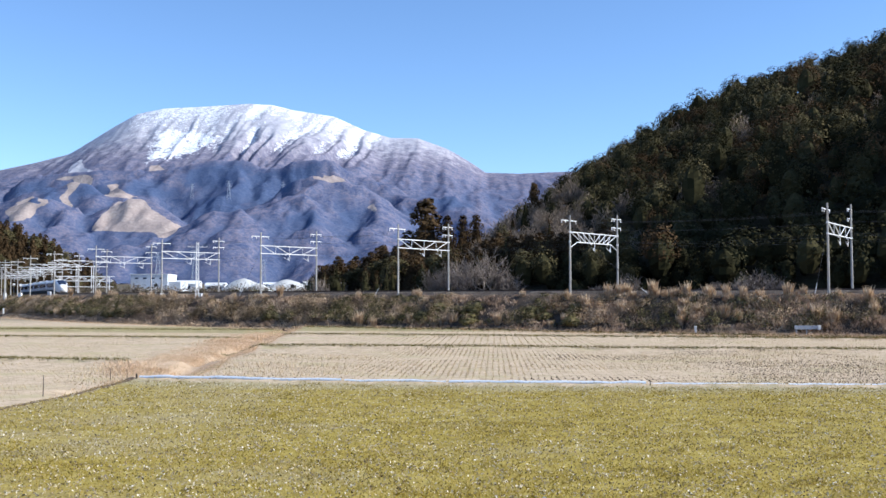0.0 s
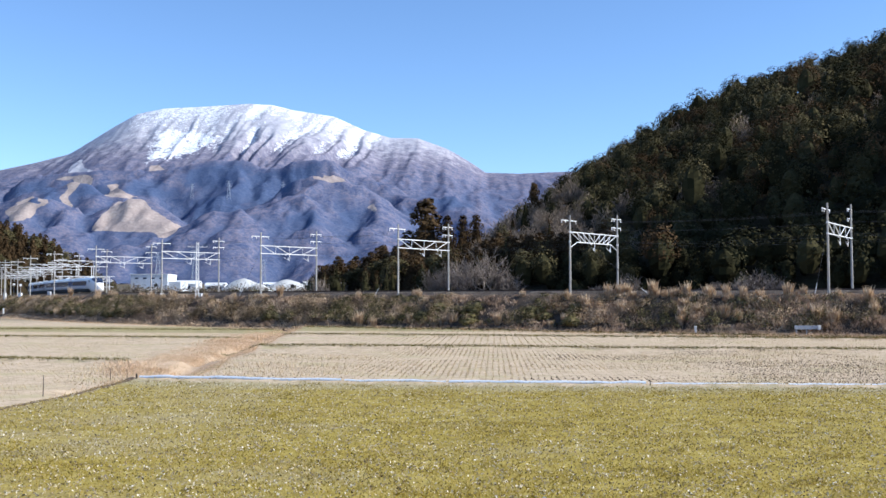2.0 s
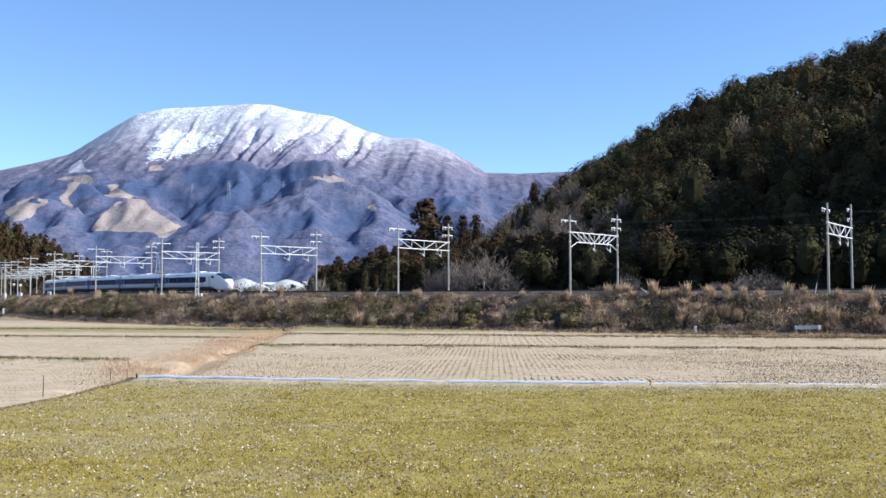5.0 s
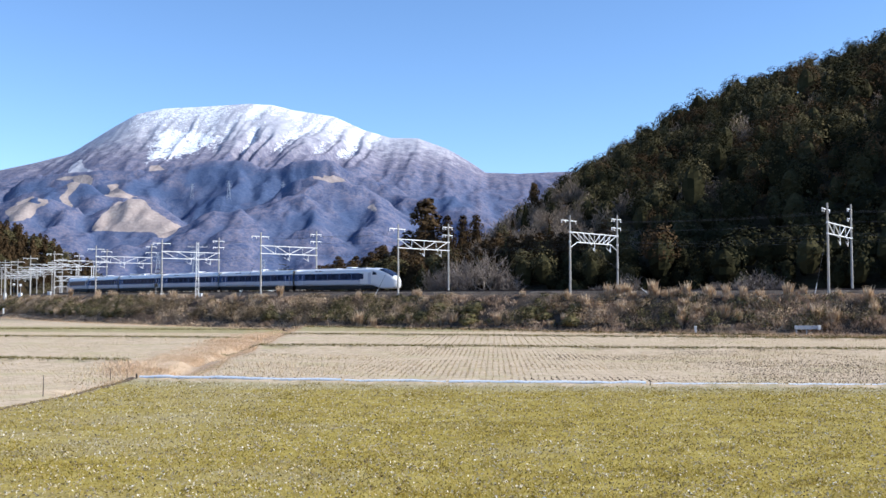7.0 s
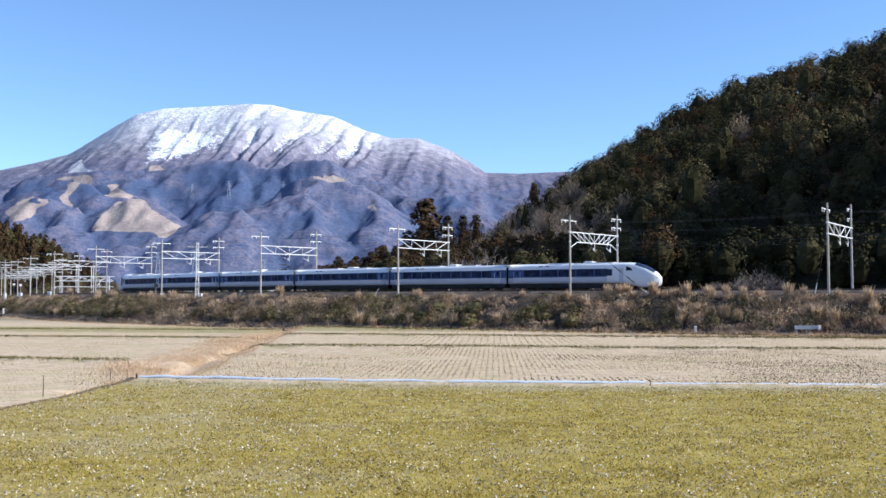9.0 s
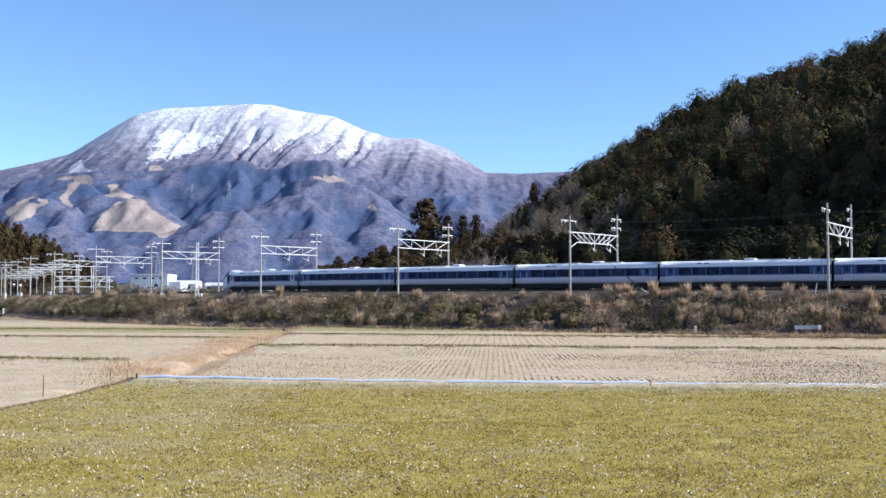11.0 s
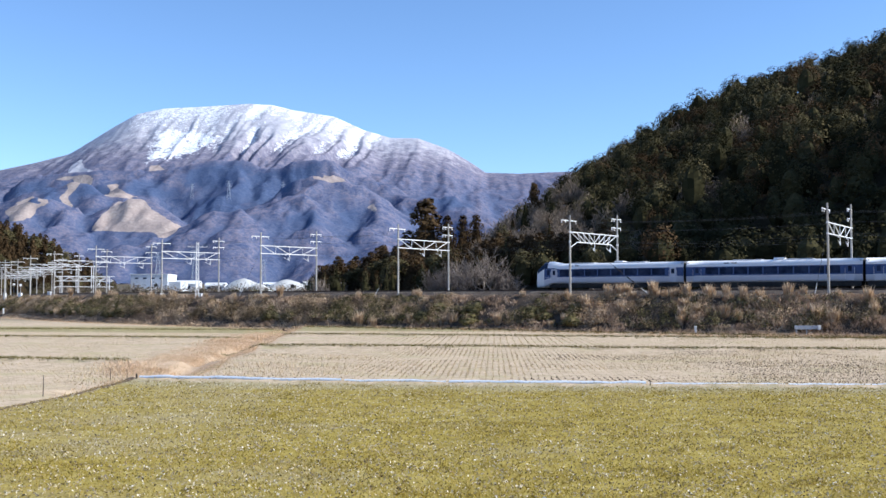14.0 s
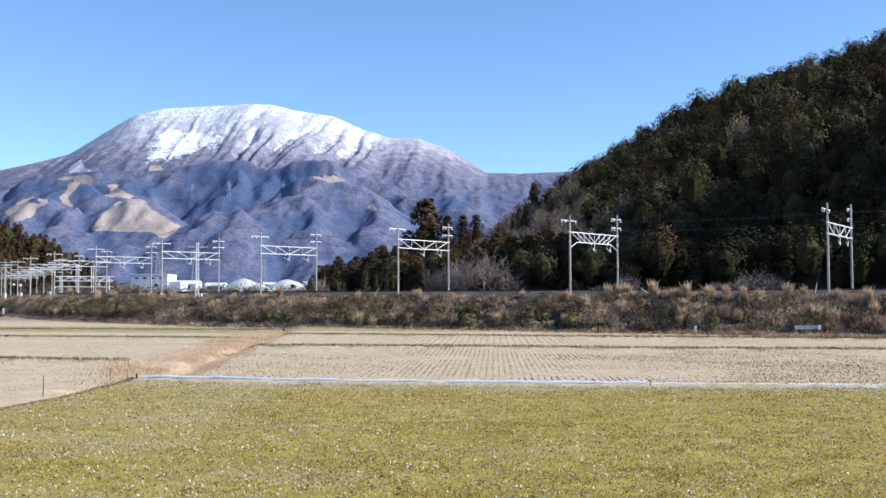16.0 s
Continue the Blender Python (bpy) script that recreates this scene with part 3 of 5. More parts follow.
NEAR_O, FAR_O = 8.4, -2.7


def gantry_pose(s, skew=0.04, o=FAR_O):
    x, y, t = track(s, o)
    t = t + skew
    # local x runs from the far pole towards the fields, local y along the line
    return Matrix.Translation((x, y, 0)) @ Matrix.Rotation(math.atan2(-math.cos(t), -math.sin(t)), 4, "Z")


def insulator(parent, at, r=0.07, h=0.26):
    bm = bmesh.new()
    for i in range(3):
        z = at[2] - h * i / 3
        bmesh.ops.create_cone(bm, cap_ends=True, segments=8, radius1=r, radius2=r * 0.5, depth=h / 3.2, matrix=Matrix.Translation((at[0], at[1], z)))
    part("insulator", bm, M["porcelain"], parent)


def gantry(knees=False):
    g = new("catenary_gantry")
    span = NEAR_O - FAR_O
    for x, top in ((0, 14.7), (span, 14.0)):
        bm = bmesh.new()
        rod(bm, (x, 0, 3.4), (x, 0, top), 0.15, 0.1, 12)
        pole = part("pole", bm, M["concrete"], g, "grey spun-concrete pole", smooth=False)
        for z in (10.75, 11.95):
            bm = bmesh.new()
            rod(bm, (x, 0, z - 0.09), (x, 0, z + 0.09), 0.16, 0.16, 12)
            part("clamp", bm, M["steel"], pole)
    z0, z1 = 10.75, 11.95
    lo, hi = (1.6, span - 1.6) if knees else (0.1, span - 0.1)
    for name, za, xa, xb in (("top_chord", z1, 0.1, span - 0.1), ("bottom_chord", z0, lo, hi)):
        bm = bmesh.new()
        box(bm, (xa, -0.06, za - 0.06), (xb, 0.06, za + 0.06), 0.01)
        part(name, bm, M["steel"], g)
    n = 8 if knees else 4
    for i in range(n):
        xa, xb = 0.2 + (span - 0.4) * i / n, 0.2 + (span - 0.4) * (i + 1) / n
        la = lo + (hi - lo) * i / n
        lb = lo + (hi - lo) * (i + 1) / n
        bm = bmesh.new()
        if i < n / 2:
            rod(bm, (xa, 0, z1), (lb, 0, z0), 0.055, None, 5)
        else:
            rod(bm, (la, 0, z0), (xb, 0, z1), 0.055, None, 5)
        part("diagonal", bm, M["steel"], g)
        if i > 0:
            bm = bmesh.new()
            rod(bm, (xa, 0, z1), (la, 0, z0), 0.035, None, 5)
            part("upright", bm, M["steel"], g)
    if knees:
        for xa, xb in ((0.15, lo), (span - 0.15, hi)):
            bm = bmesh.new()
            rod(bm, (xa, 0, 10.05), (xb, 0, z0), 0.06, None, 5)
            part("knee_brace", bm, M["steel"], g)
    for x, z, w in ((0, 14.15, 1.15), (0, 13.0, 1.15), (span, 13.35, 1.65)):
        bm = bmesh.new()
        box(bm, (x - w, -0.22, z - 0.06), (x + w, -0.1, z + 0.06), 0.01)
        arm = part("crossarm", bm, M["steel"], g)
        for dx in (-w + 0.08, w * 0.45, w - 0.08):
            insulator(arm, (x + dx, -0.16, z - 0.14))
    # droppers that carry the contact wires of both tracks
    for x in (2.7, 6.5):
        bm = bmesh.new()
        rod(bm, (x - 1.0, 0, z0), (x - 1.0, 0, 9.7), 0.05, None, 6)
        rod(bm, (x - 1.0, 0, 9.75), (x + 0.1, 0, 10.25), 0.03, None, 6)
        rod(bm, (x - 1.0, 0, 10.75), (x, 0, 10.7), 0.03, None, 6)
        hanger = part("registration_arm", bm, M["steel"], g)
        insulator(hanger, (x - 0.75, 0, 10.1), 0.09)
        insulator(hanger, (x - 0.2, 0, 10.75), 0.09)
    return tagged(g, "white steel truss gantry on two concrete poles over the tracks", "catenary gantry", "gantries along the railway")


plain = gantry()
plain.matrix_basis = gantry_pose(GANTRY_S[0])
knee = gantry(True)
knee.matrix_basis = gantry_pose(GANTRY_S[2], 0.13)
tagged(knee, "white truss gantry with knee braces on two concrete poles")
for i, s in enumerate(GANTRY_S):
    if i not in (0, 2):
        copy_thing(plain, gantry_pose(s))


def wire(points, r, label, mat="wire", name="overhead_wire"):
    c = bpy.data.curves.new(name, "CURVE")
    c.dimensions, c.bevel_depth, c.bevel_resolution = "3D", r, 0
    sp = c.splines.new("POLY")
    sp.points.add(len(points) - 1)
    for q, p in zip(sp.points, points):
        q.co = (*p, 1)
    c.materials.append(M[mat])
    return tagged(new(name, c), label, "wire", "wires along the railway")


def strung(o, z, sag, r, label):
    pts = []
    for a, b_ in zip(GANTRY_S[:-1], GANTRY_S[1:]):
        (xa, ya, _), (xb, yb, _) = track(a, o), track(b_, o)
        for k in range(6):
            t = k / 6
            pts.append((xa + (xb - xa) * t, ya + (yb - ya) * t, z - 4 * sag * t * (1 - t)))
    wire(pts, r, label)


for o in (0.0, 3.8):
    strung(o, 10.15, 0.02, 0.007, "dark contact wire above the rails")
    strung(o, 11.0, 0.5, 0.008, "sagging messenger wire above the contact wire")
for o, z in ((-3.45, 13.85), (-1.95, 13.85), (-3.45, 12.7), (-1.95, 12.7), (7.55, 13.05), (9.25, 13.05)):
    strung(o, z, 0.35, 0.007, "thin feeder cable strung between gantry crossarms")


# ---- the train ----
SIDE = [(1.34, 0.86), (1.41, 1.1), (1.43, 1.52), (1.43, 1.57), (1.43, 1.66), (1.405, 2.7), (1.34, 2.98), (1.18, 3.22), (0.85, 3.38), (0.4, 3.45), (0.0, 3.47)]
PROFILE = np.array(SIDE + [(-y, z) for y, z in SIDE[-2::-1]])


def loft(sections, mats, index_of, caps=(True, True), pick=None, out=0.0, name="body"):
    """sections: (x, width factor, bottom, top). The car's cross-section carried through them."""
    prof = PROFILE if pick is None else PROFILE[pick]
    rows = []
    for x, w, zb, zt in sections:
        y = prof[:, 0] * (w + out / 1.43)
        z = zb + (prof[:, 1] - 0.86) / (3.47 - 0.86) * (zt + out - zb)
        rows.append(np.column_stack([np.full(len(prof), x), y, z]))
    v = np.concatenate(rows)
    n, k = len(rows), len(prof)
    i = np.arange(n * k).reshape(n, k)
    f = np.stack([i[:-1, :-1], i[1:, :-1], i[1:, 1:], i[:-1, 1:]], -1).reshape(-1, 4)
    xs = (v[f[:, 0], 0] + v[f[:, 1], 0]) / 2
    seg = np.tile(np.arange(k - 1), n - 1)
    idx = np.array([index_of(a, min(s_, k - 2 - s_)) for a, s_ in zip(xs, seg)])
    if pick is None:
        floor_ = np.stack([i[:-1, k - 1], i[1:, k - 1], i[1:, 0], i[:-1, 0]], -1)
        f = np.concatenate([f, floor_])
        idx = np.concatenate([idx, np.zeros(len(floor_), int)])
    if caps != (False, False):
        h = (k - 1) // 2
        extra = []
        for on, r in zip(caps, (0, n - 1)):
            if on:
                for j in range(h):
                    q = [i[r, j], i[r, k - 1 - j], i[r, k - 2 - j], i[r, j + 1]]
                    extra.append(q if r == 0 else q[::-1])
        f = np.concatenate([f, np.array(extra)])
        idx = np.concatenate([idx, np.zeros(len(extra), int)])
    return mesh_np(name, v, f, mats, smooth=True, index=idx)


HALF = 10.0


def bogie(car, x):
    bm = bmesh.new()
    for y in (-0.95, 0.95):
        box(bm, (x - 1.5, y - 0.1, 0.42), (x + 1.5, y + 0.1, 0.68), 0.03)
        box(bm, (x - 0.45, y - 0.16, 0.35), (x + 0.45, y + 0.16, 0.85), 0.03)
    b_ = part("bogie", bm, M["black"], car, "sooty black bogie")
    for dx in (-1.05, 1.05):
        bm = bmesh.new()
        for y in (-0.56, 0.56):
            rod(bm, (x + dx, y - 0.07, 0.43), (x + dx, y + 0.07, 0.43), 0.43, None, 16)
        rod(bm, (x + dx, -0.6, 0.43), (x + dx, 0.6, 0.43), 0.09, None, 8)
        part("wheelset", bm, M["rail"], b_)


def car(kind, windows, seed, pantograph=False):
    """One carriage, forward along x, its origin on the rail top under its middle."""
    rng = random.Random(seed)
    c = new("train_car")
    x0, x1 = -HALF - 0.08, HALF + 0.08
    mats = [M["paint"], M["lower"], M["blue"]]
    nose0 = 6.8

    def tone(x, seg):
        if kind == "nose" and x > 5.0 or kind == "blunt" and x < x0 + 0.9:
            return 0
        return 1 if seg in (0, 1) else 0 if seg == 2 else 2 if seg == 3 else 2 if seg == 4 else 0

    sections = [(x, 1, 0.86, 3.47) for x in np.linspace(x0, x1, 9)]
    if kind == "nose":
        sections = [(x, 1, 0.86, 3.47) for x in np.linspace(x0, nose0, 8)]
        for t in np.sin(np.linspace(0.07, 1, 18) * math.pi / 2):
            sections.append((nose0 + 4.4 * t, max(0.08, (1 - t ** 2.8) ** 0.5), 0.86 - 0.52 * min(1, t * 2.2) + 0.8 * t ** 14, 1.28 + 2.19 * (1 - t ** 2.1) ** 0.72))
    elif kind == "blunt":
        sections = [(x, 1, 0.86, 3.47) for x in np.linspace(x0 + 3.4, x1, 8)]
        lead = [(x0 + 0.0, 0.94, 0.4, 2.72), (x0 + 0.1, 0.97, 0.34, 2.85), (x0 + 0.5, 0.98, 0.34, 3.25), (x0 + 1.1, 0.99, 0.42, 3.72), (x0 + 1.6, 1, 0.6, 3.78), (x0 + 2.4, 1, 0.86, 3.7), (x0 + 3.0, 1, 0.86, 3.55)]
        sections = lead + sections
    body = part("body", loft(sections, mats, tone), None, c, "glossy white body with a blue window band")
    # windscreen and cab side windows
    if kind == "nose":
        ws = [s for s in sections if nose0 + 0.9 < s[0] < nose0 + 3.75]
        part("windscreen", loft(ws, [M["glass"]], lambda x, s_: 0, (False, False), slice(7, 14), 0.012, "windscreen"), None, c, "large sloping dark windscreen")
        for sgn in (1, -1):
            bm = bmesh.new()
            ps = [bm.verts.new(q) for q in ((nose0 + 0.15, sgn * 1.43, 2.4), (nose0 + 1.05, sgn * 1.415, 2.4), (nose0 + 0.9, sgn * 1.405, 2.7), (nose0 + 0.2, sgn * 1.375, 2.95))]
            fc = bm.faces.new(ps)
            bmesh.ops.solidify(bm, geom=[fc], thickness=0.02)
            part("cab_window", bm, M["glass"], c)
        for sgn in (1, -1):
            bm = bmesh.new()
            bmesh.ops.create_uvsphere(bm, u_segments=10, v_segments=6, radius=0.16, matrix=Matrix.Translation((nose0 + 4.0, sgn * 0.5, 1.5)) @ Matrix.Diagonal((1.4, 1, 0.6, 1)))
            part("headlight", bm, M["porcelain"], c)
        for sgn in (1, -1):
            bm = bmesh.new()
            box(bm, (nose0 - 0.75, sgn * 1.43 - 0.012, 1.0), (nose0 - 0.15, sgn * 1.43 + 0.012, 2.75), 0.01)
            part("cab_door", bm, M["lower"], c)
    elif kind == "blunt":
        ws = lead[1:5]
        part("windscreen", loft(ws, [M["glass"]], lambda x, s_: 0, (False, False), slice(5, 16), 0.012, "windscreen"), None, c, "raked dark windscreen under the roof")
        bm = bmesh.new()
        box(bm, (x0 - 0.08, -0.5, 0.75), (x0 + 0.06, 0.5, 2.6), 0.03)
        part("gangway_door", bm, M["lower"], c, "plain end door for a gangway")
        for sgn in (1, -1):
            bm = bmesh.new()
            box(bm, (x0 + 1.5, sgn * 1.425 - 0.012, 1.95), (x0 + 1.95, sgn * 1.425 + 0.012, 2.6), 0.008)
            part("cab_window", bm, M["glass"], c)
    # side windows, doors, edge lines
    a, b_ = x0 + (3.3 if kind == "blunt" else 2.3), (5.2 if kind == "nose" else x1 - 2.3)
    n = windows
    step_ = (b_ - a) / n
    for sgn in (1, -1):
        for i in range(n):
            bm = bmesh.new()
            xa, xb = a + i * step_ + 0.08, a + (i + 1) * step_ - 0.08
            box(bm, (xa, -0.014, -0.42), (xb, 0.014, 0.42), 0.012)
            bmesh.ops.transform(bm, verts=bm.verts, matrix=Matrix.Translation((0, sgn * 1.4175, 2.2)) @ Matrix.Rotation(sgn * 0.0266, 4, "X"))
            part("window", bm, M["glass"], c)
        for xd in ([x0 + 2.55] if kind == "blunt" else [x0 + 1.35]) + ([] if kind == "nose" else [x1 - 1.35]):
            bm = bmesh.new()
            box(bm, (xd - 0.42, sgn * 1.43 - 0.012, 0.95), (xd + 0.42, sgn * 1.43 + 0.012, 1.62), 0.01)
            door = part("door", bm, M["lower"], c, "narrow sliding passenger door")
            bm = bmesh.new()
            box(bm, (xd - 0.42, sgn * 1.425 - 0.012, 1.62), (xd + 0.42, sgn * 1.425 + 0.012, 2.7), 0.01)
            part("upper_panel", bm, M["blue"] if kind != "blunt" else M["lower"], door)
            bm = bmesh.new()
            box(bm, (xd - 0.2, sgn * 1.445 - 0.008, 1.95), (xd + 0.2, sgn * 1.445 + 0.008, 2.55), 0.006)
            part("door_window", bm, M["glass"], door)
            for dx in (-0.5, 0.5):
                bm = bmesh.new()
                rod(bm, (xd + dx, sgn * 1.46, 1.15), (xd + dx, sgn * 1.46, 2.4), 0.022, None, 6)
                part("handrail", bm, M["steel"], c)
        bm = bmesh.new()
        box(bm, (x0 + 1.2, sgn * 1.433 - 0.006, 1.6), (5.0 if kind == "nose" else x1, sgn * 1.433 + 0.006, 1.64))
        part("pinstripe", bm, M["paint"], c)
        for xd in (x0 + 4.6, x0 + 5.5):
            bm = bmesh.new()
            box(bm, (xd, sgn * 1.262 - 0.05, 3.06), (xd + 0.62, sgn * 1.262 + 0.05, 3.16), 0.01)
            part("vent_grille", bm, M["black"], c)
    # underframe boxes and skirts, bogies
    bm = bmesh.new()
    box(bm, (x0 + (1.8 if kind == "blunt" else 0.2), -1.3, 0.3), ((nose0 + 0.6 if kind == "nose" else x1 - 0.2), 1.3, 0.87), 0.02)
    part("underframe", bm, M["black"], c)
    for i in range(5):
        xa = -5 + i * 2.1
        bm = bmesh.new()
        box(bm, (xa, -1.32, 0.18 + 0.1 * rng.random()), (xa + 1.5 + 0.4 * rng.random(), 1.32, 0.66), 0.03)
        part("equipment_box", bm, M["black"], c)
    for x in (-6.9, 6.9) if kind != "nose" else (-6.9, 6.3):
        bogie(c, x)
    # roof equipment
    for xa, ln in ((-5.5 + rng.random(), 3.4), (1.5 + rng.random(), 3.0)):
        bm = bmesh.new()
        box(bm, (xa, -0.7, 3.36), (xa + ln, 0.7, 3.53), 0.05)
        part("roof_duct", bm, M["roofgrey"], c)
    bm = bmesh.new()
    xa = -0.8 + 2 * rng.random()
    box(bm, (xa, -0.7, 3.38), (xa + 1.3, 0.7, 3.68), 0.14)
    part("air_conditioner", bm, M["paint"], c, "white rounded air conditioning cover")
    if pantograph:
        bm = bmesh.new()
        box(bm, (5.2, -0.55, 3.5), (7.6, 0.55, 3.62), 0.02)
        rod(bm, (5.4, 0, 3.62), (7.3, 0, 4.05), 0.05, None, 6)
        rod(bm, (7.3, 0, 4.05), (5.7, 0, 4.4), 0.04, None, 6)
        rod(bm, (5.7, -0.85, 4.42), (5.7, 0.85, 4.42), 0.04, None, 6)
        part("pantograph", bm, M["black"], c, "folded dark pantograph")
        for dx in (5.3, 6.4, 7.5):
            for y in (-0.5, 0.5):
                bm = bmesh.new()
                rod(bm, (dx, y, 3.42), (dx, y, 3.66), 0.08, None, 8)
                part("insulator", bm, M["porcelain"], c)
    # gangway bellows at the inner ends
    ends = [x for x, on in ((-HALF, kind != "blunt"), (HALF, kind != "nose")) if on]
    for x in ends:
        bm = bmesh.new()
        for k in range(4):
            xx = x - math.copysign(0.06 + 0.09 * k, x) + math.copysign(0.12, x)
            box(bm, (xx - 0.035, -1.2 - 0.05 * (k % 2), 0.9), (xx + 0.035, 1.2 + 0.05 * (k % 2), 3.2 + 0.05 * (k % 2)), 0.02)
        part("bellows", bm, M["rubber"], c)
    return tagged(c, {"nose": "white express train car with a long streamlined nose", "blunt": "white express train car with a blunt raised cab", "mid": "white express train car with a blue window band"}[kind], "train car", "cars of the express train")


cars = [car("nose", 5, 1)]
for i, (n, pan) in enumerate(((9, True), (8, False), (9, True), (9, False))):
    cars.append(car("mid", n, i + 2, pan))
cars.append(car("blunt", 8, 9))


def train_s(t):
    """Where the train's nose is along the line, falling as it runs."""
    return -28.55 - 20.744 * (t - 9) - 0.1165 * (t - 9) ** 2


def motions():
    for i, c in enumerate(cars):
        middle = 11.2 + 20.45 * i
        rows = []
        for k in range(33):
            t = k * 0.5
            s = train_s(t) + middle
            (xa, ya, _), (xb, yb, _) = track(s - 6.9), track(s + 6.9)
            turn = math.atan2(ya - yb, xa - xb)
            rows.append((t, Matrix.Translation(((xa + xb) / 2, (ya + yb) / 2, RAIL)) @ Matrix.Rotation(turn, 4, "Z")))
        walk(c, rows)


# ---- vegetation ----
LEAF = {
    "dark": islands("dark_evergreen_leaves", [(0.0, (0.012, 0.012, 0.006)), (0.5, (0.032, 0.03, 0.013)), (1.0, (0.065, 0.058, 0.026))], 0.85, 0.6, 0.1),
    "olive": islands("olive_leaves", [(0.0, (0.045, 0.038, 0.017)), (0.5, (0.095, 0.08, 0.036)), (1.0, (0.155, 0.128, 0.06))], 0.85, 0.6, 0.1),
    "cedar": islands("browned_cedar_needles", [(0.0, (0.025, 0.015, 0.007)), (0.5, (0.06, 0.038, 0.018)), (1.0, (0.12, 0.077, 0.038))], 0.85, 0.5, 0.1),
    "grey": islands("bare_grey_twigs", [(0.0, (0.09, 0.07, 0.053)), (0.5, (0.15, 0.12, 0.093)), (1.0, (0.23, 0.188, 0.15))], 0.9, 0.5, 0.1),
    "bush": islands("bank_shrub_leaves", [(0.0, (0.08, 0.056, 0.03)), (0.3, (0.23, 0.165, 0.09)), (0.6, (0.43, 0.315, 0.195)), (1.0, (0.7, 0.55, 0.39))], 0.9, 0.5, 0.3, spec=0.1, through_light=0.2),
    "shrub": islands("green_shrub_leaves", [(0.0, (0.035, 0.032, 0.013)), (0.5, (0.115, 0.098, 0.038)), (1.0, (0.29, 0.23, 0.105))], 0.85, 0.3, 0.3, spec=0.15),
    "dead": islands("dead_weeds", [(0.0, (0.17, 0.11, 0.07)), (0.4, (0.38, 0.265, 0.18)), (0.75, (0.6, 0.45, 0.32)), (1.0, (0.72, 0.57, 0.42))], 0.85, 0.4, 0.3, through_light=0.25),
    "pampas": islands("dry_pampas_blades", [(0.0, (0.34, 0.22, 0.13)), (0.5, (0.58, 0.43, 0.28)), (1.0, (0.78, 0.64, 0.47))], 0.8, through_light=0.3),
    "rust": islands("rust_coloured_dry_grass", [(0.0, (0.5, 0.34, 0.2)), (0.5, (0.68, 0.5, 0.33)), (1.0, (0.82, 0.67, 0.49))], 0.85, 0.45, 0.2, through_light=0.4),
    "lawn": islands("short_field_grass", [(0.0, (0.18, 0.128, 0.03)), (0.4, (0.33, 0.245, 0.042)), (0.75, (0.44, 0.335, 0.085)), (1.0, (0.58, 0.46, 0.24))], 0.8, 0.45, 0.35, through_light=0.25),
    "bund": islands("bund_grass_blades", [(0.0, (0.08, 0.07, 0.02)), (0.5, (0.17, 0.145, 0.045)), (1.0, (0.3, 0.24, 0.1))], 0.85, 0.3, 0.3),
    "straw": islands("bleached_straw", [(0.0, (0.42, 0.335, 0.2)), (0.5, (0.64, 0.55, 0.39)), (1.0, (0.88, 0.83, 0.72))], 0.8, through_light=0.2),
    "stubble": islands("rice_stubble", [(0.0, (0.28, 0.21, 0.12)), (0.45, (0.56, 0.44, 0.27)), (1.0, (0.72, 0.61, 0.42))], 0.85, 0.4, 0.25, through_light=0.2),
}
CROWN = {
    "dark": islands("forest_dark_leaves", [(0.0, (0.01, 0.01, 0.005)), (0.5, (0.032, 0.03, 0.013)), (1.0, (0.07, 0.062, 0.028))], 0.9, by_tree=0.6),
    "olive": islands("forest_olive_leaves", [(0.0, (0.03, 0.026, 0.012)), (0.5, (0.085, 0.072, 0.032)), (1.0, (0.17, 0.14, 0.07))], 0.9, by_tree=0.6),
    "cedar": islands("forest_brown_needles", [(0.0, (0.03, 0.018, 0.009)), (0.5, (0.075, 0.045, 0.021)), (1.0, (0.14, 0.09, 0.045))], 0.9, by_tree=0.6),
    "grey": islands("forest_grey_twigs", [(0.0, (0.14, 0.108, 0.08)), (0.5, (0.24, 0.19, 0.145)), (1.0, (0.36, 0.29, 0.23))], 0.9, by_tree=0.4, through_light=0.2),
}
BARK = grainy("tree_bark", (0.05, 0.036, 0.025), (0.12, 0.09, 0.065), scale=2, fine=12, rough=0.95)
TWIG = grainy("pale_grey_bark", (0.17, 0.135, 0.11), (0.31, 0.255, 0.21), scale=2, fine=12, rough=0.9)


def cards(rng, centre, size, lean=0.5, facing=None):
    """Small uneven leaf faces about the given points. lean: 0 lies flat, 1 any way."""
    n = len(centre)
    u = rng.normal(size=(n, 3))
    w = rng.normal(size=(n, 3))
    u[:, 2] *= lean
    w[:, 2] *= lean
    u /= np.linalg.norm(u, axis=1)[:, None]
    w -= u * (u * w).sum(1)[:, None]
    w /= np.linalg.norm(w, axis=1)[:, None]
    if facing is not None:
        f_ = facing + 0.38 * rng.normal(size=(n, 3))
        f_ /= np.linalg.norm(f_, axis=1)[:, None]
        u -= f_ * (u * f_).sum(1)[:, None]
        u /= np.linalg.norm(u, axis=1)[:, None]
        w = np.cross(f_, u)
    s = size * rng.uniform(0.5, 1.2, (n, 1))
    k = rng.uniform(0.5, 1.0, (n, 4, 1)) * s[:, None]
    return np.stack([centre + u * k[:, 0], centre + w * k[:, 1] * 0.8, centre - u * k[:, 2], centre - w * k[:, 3] * 0.8], 1)


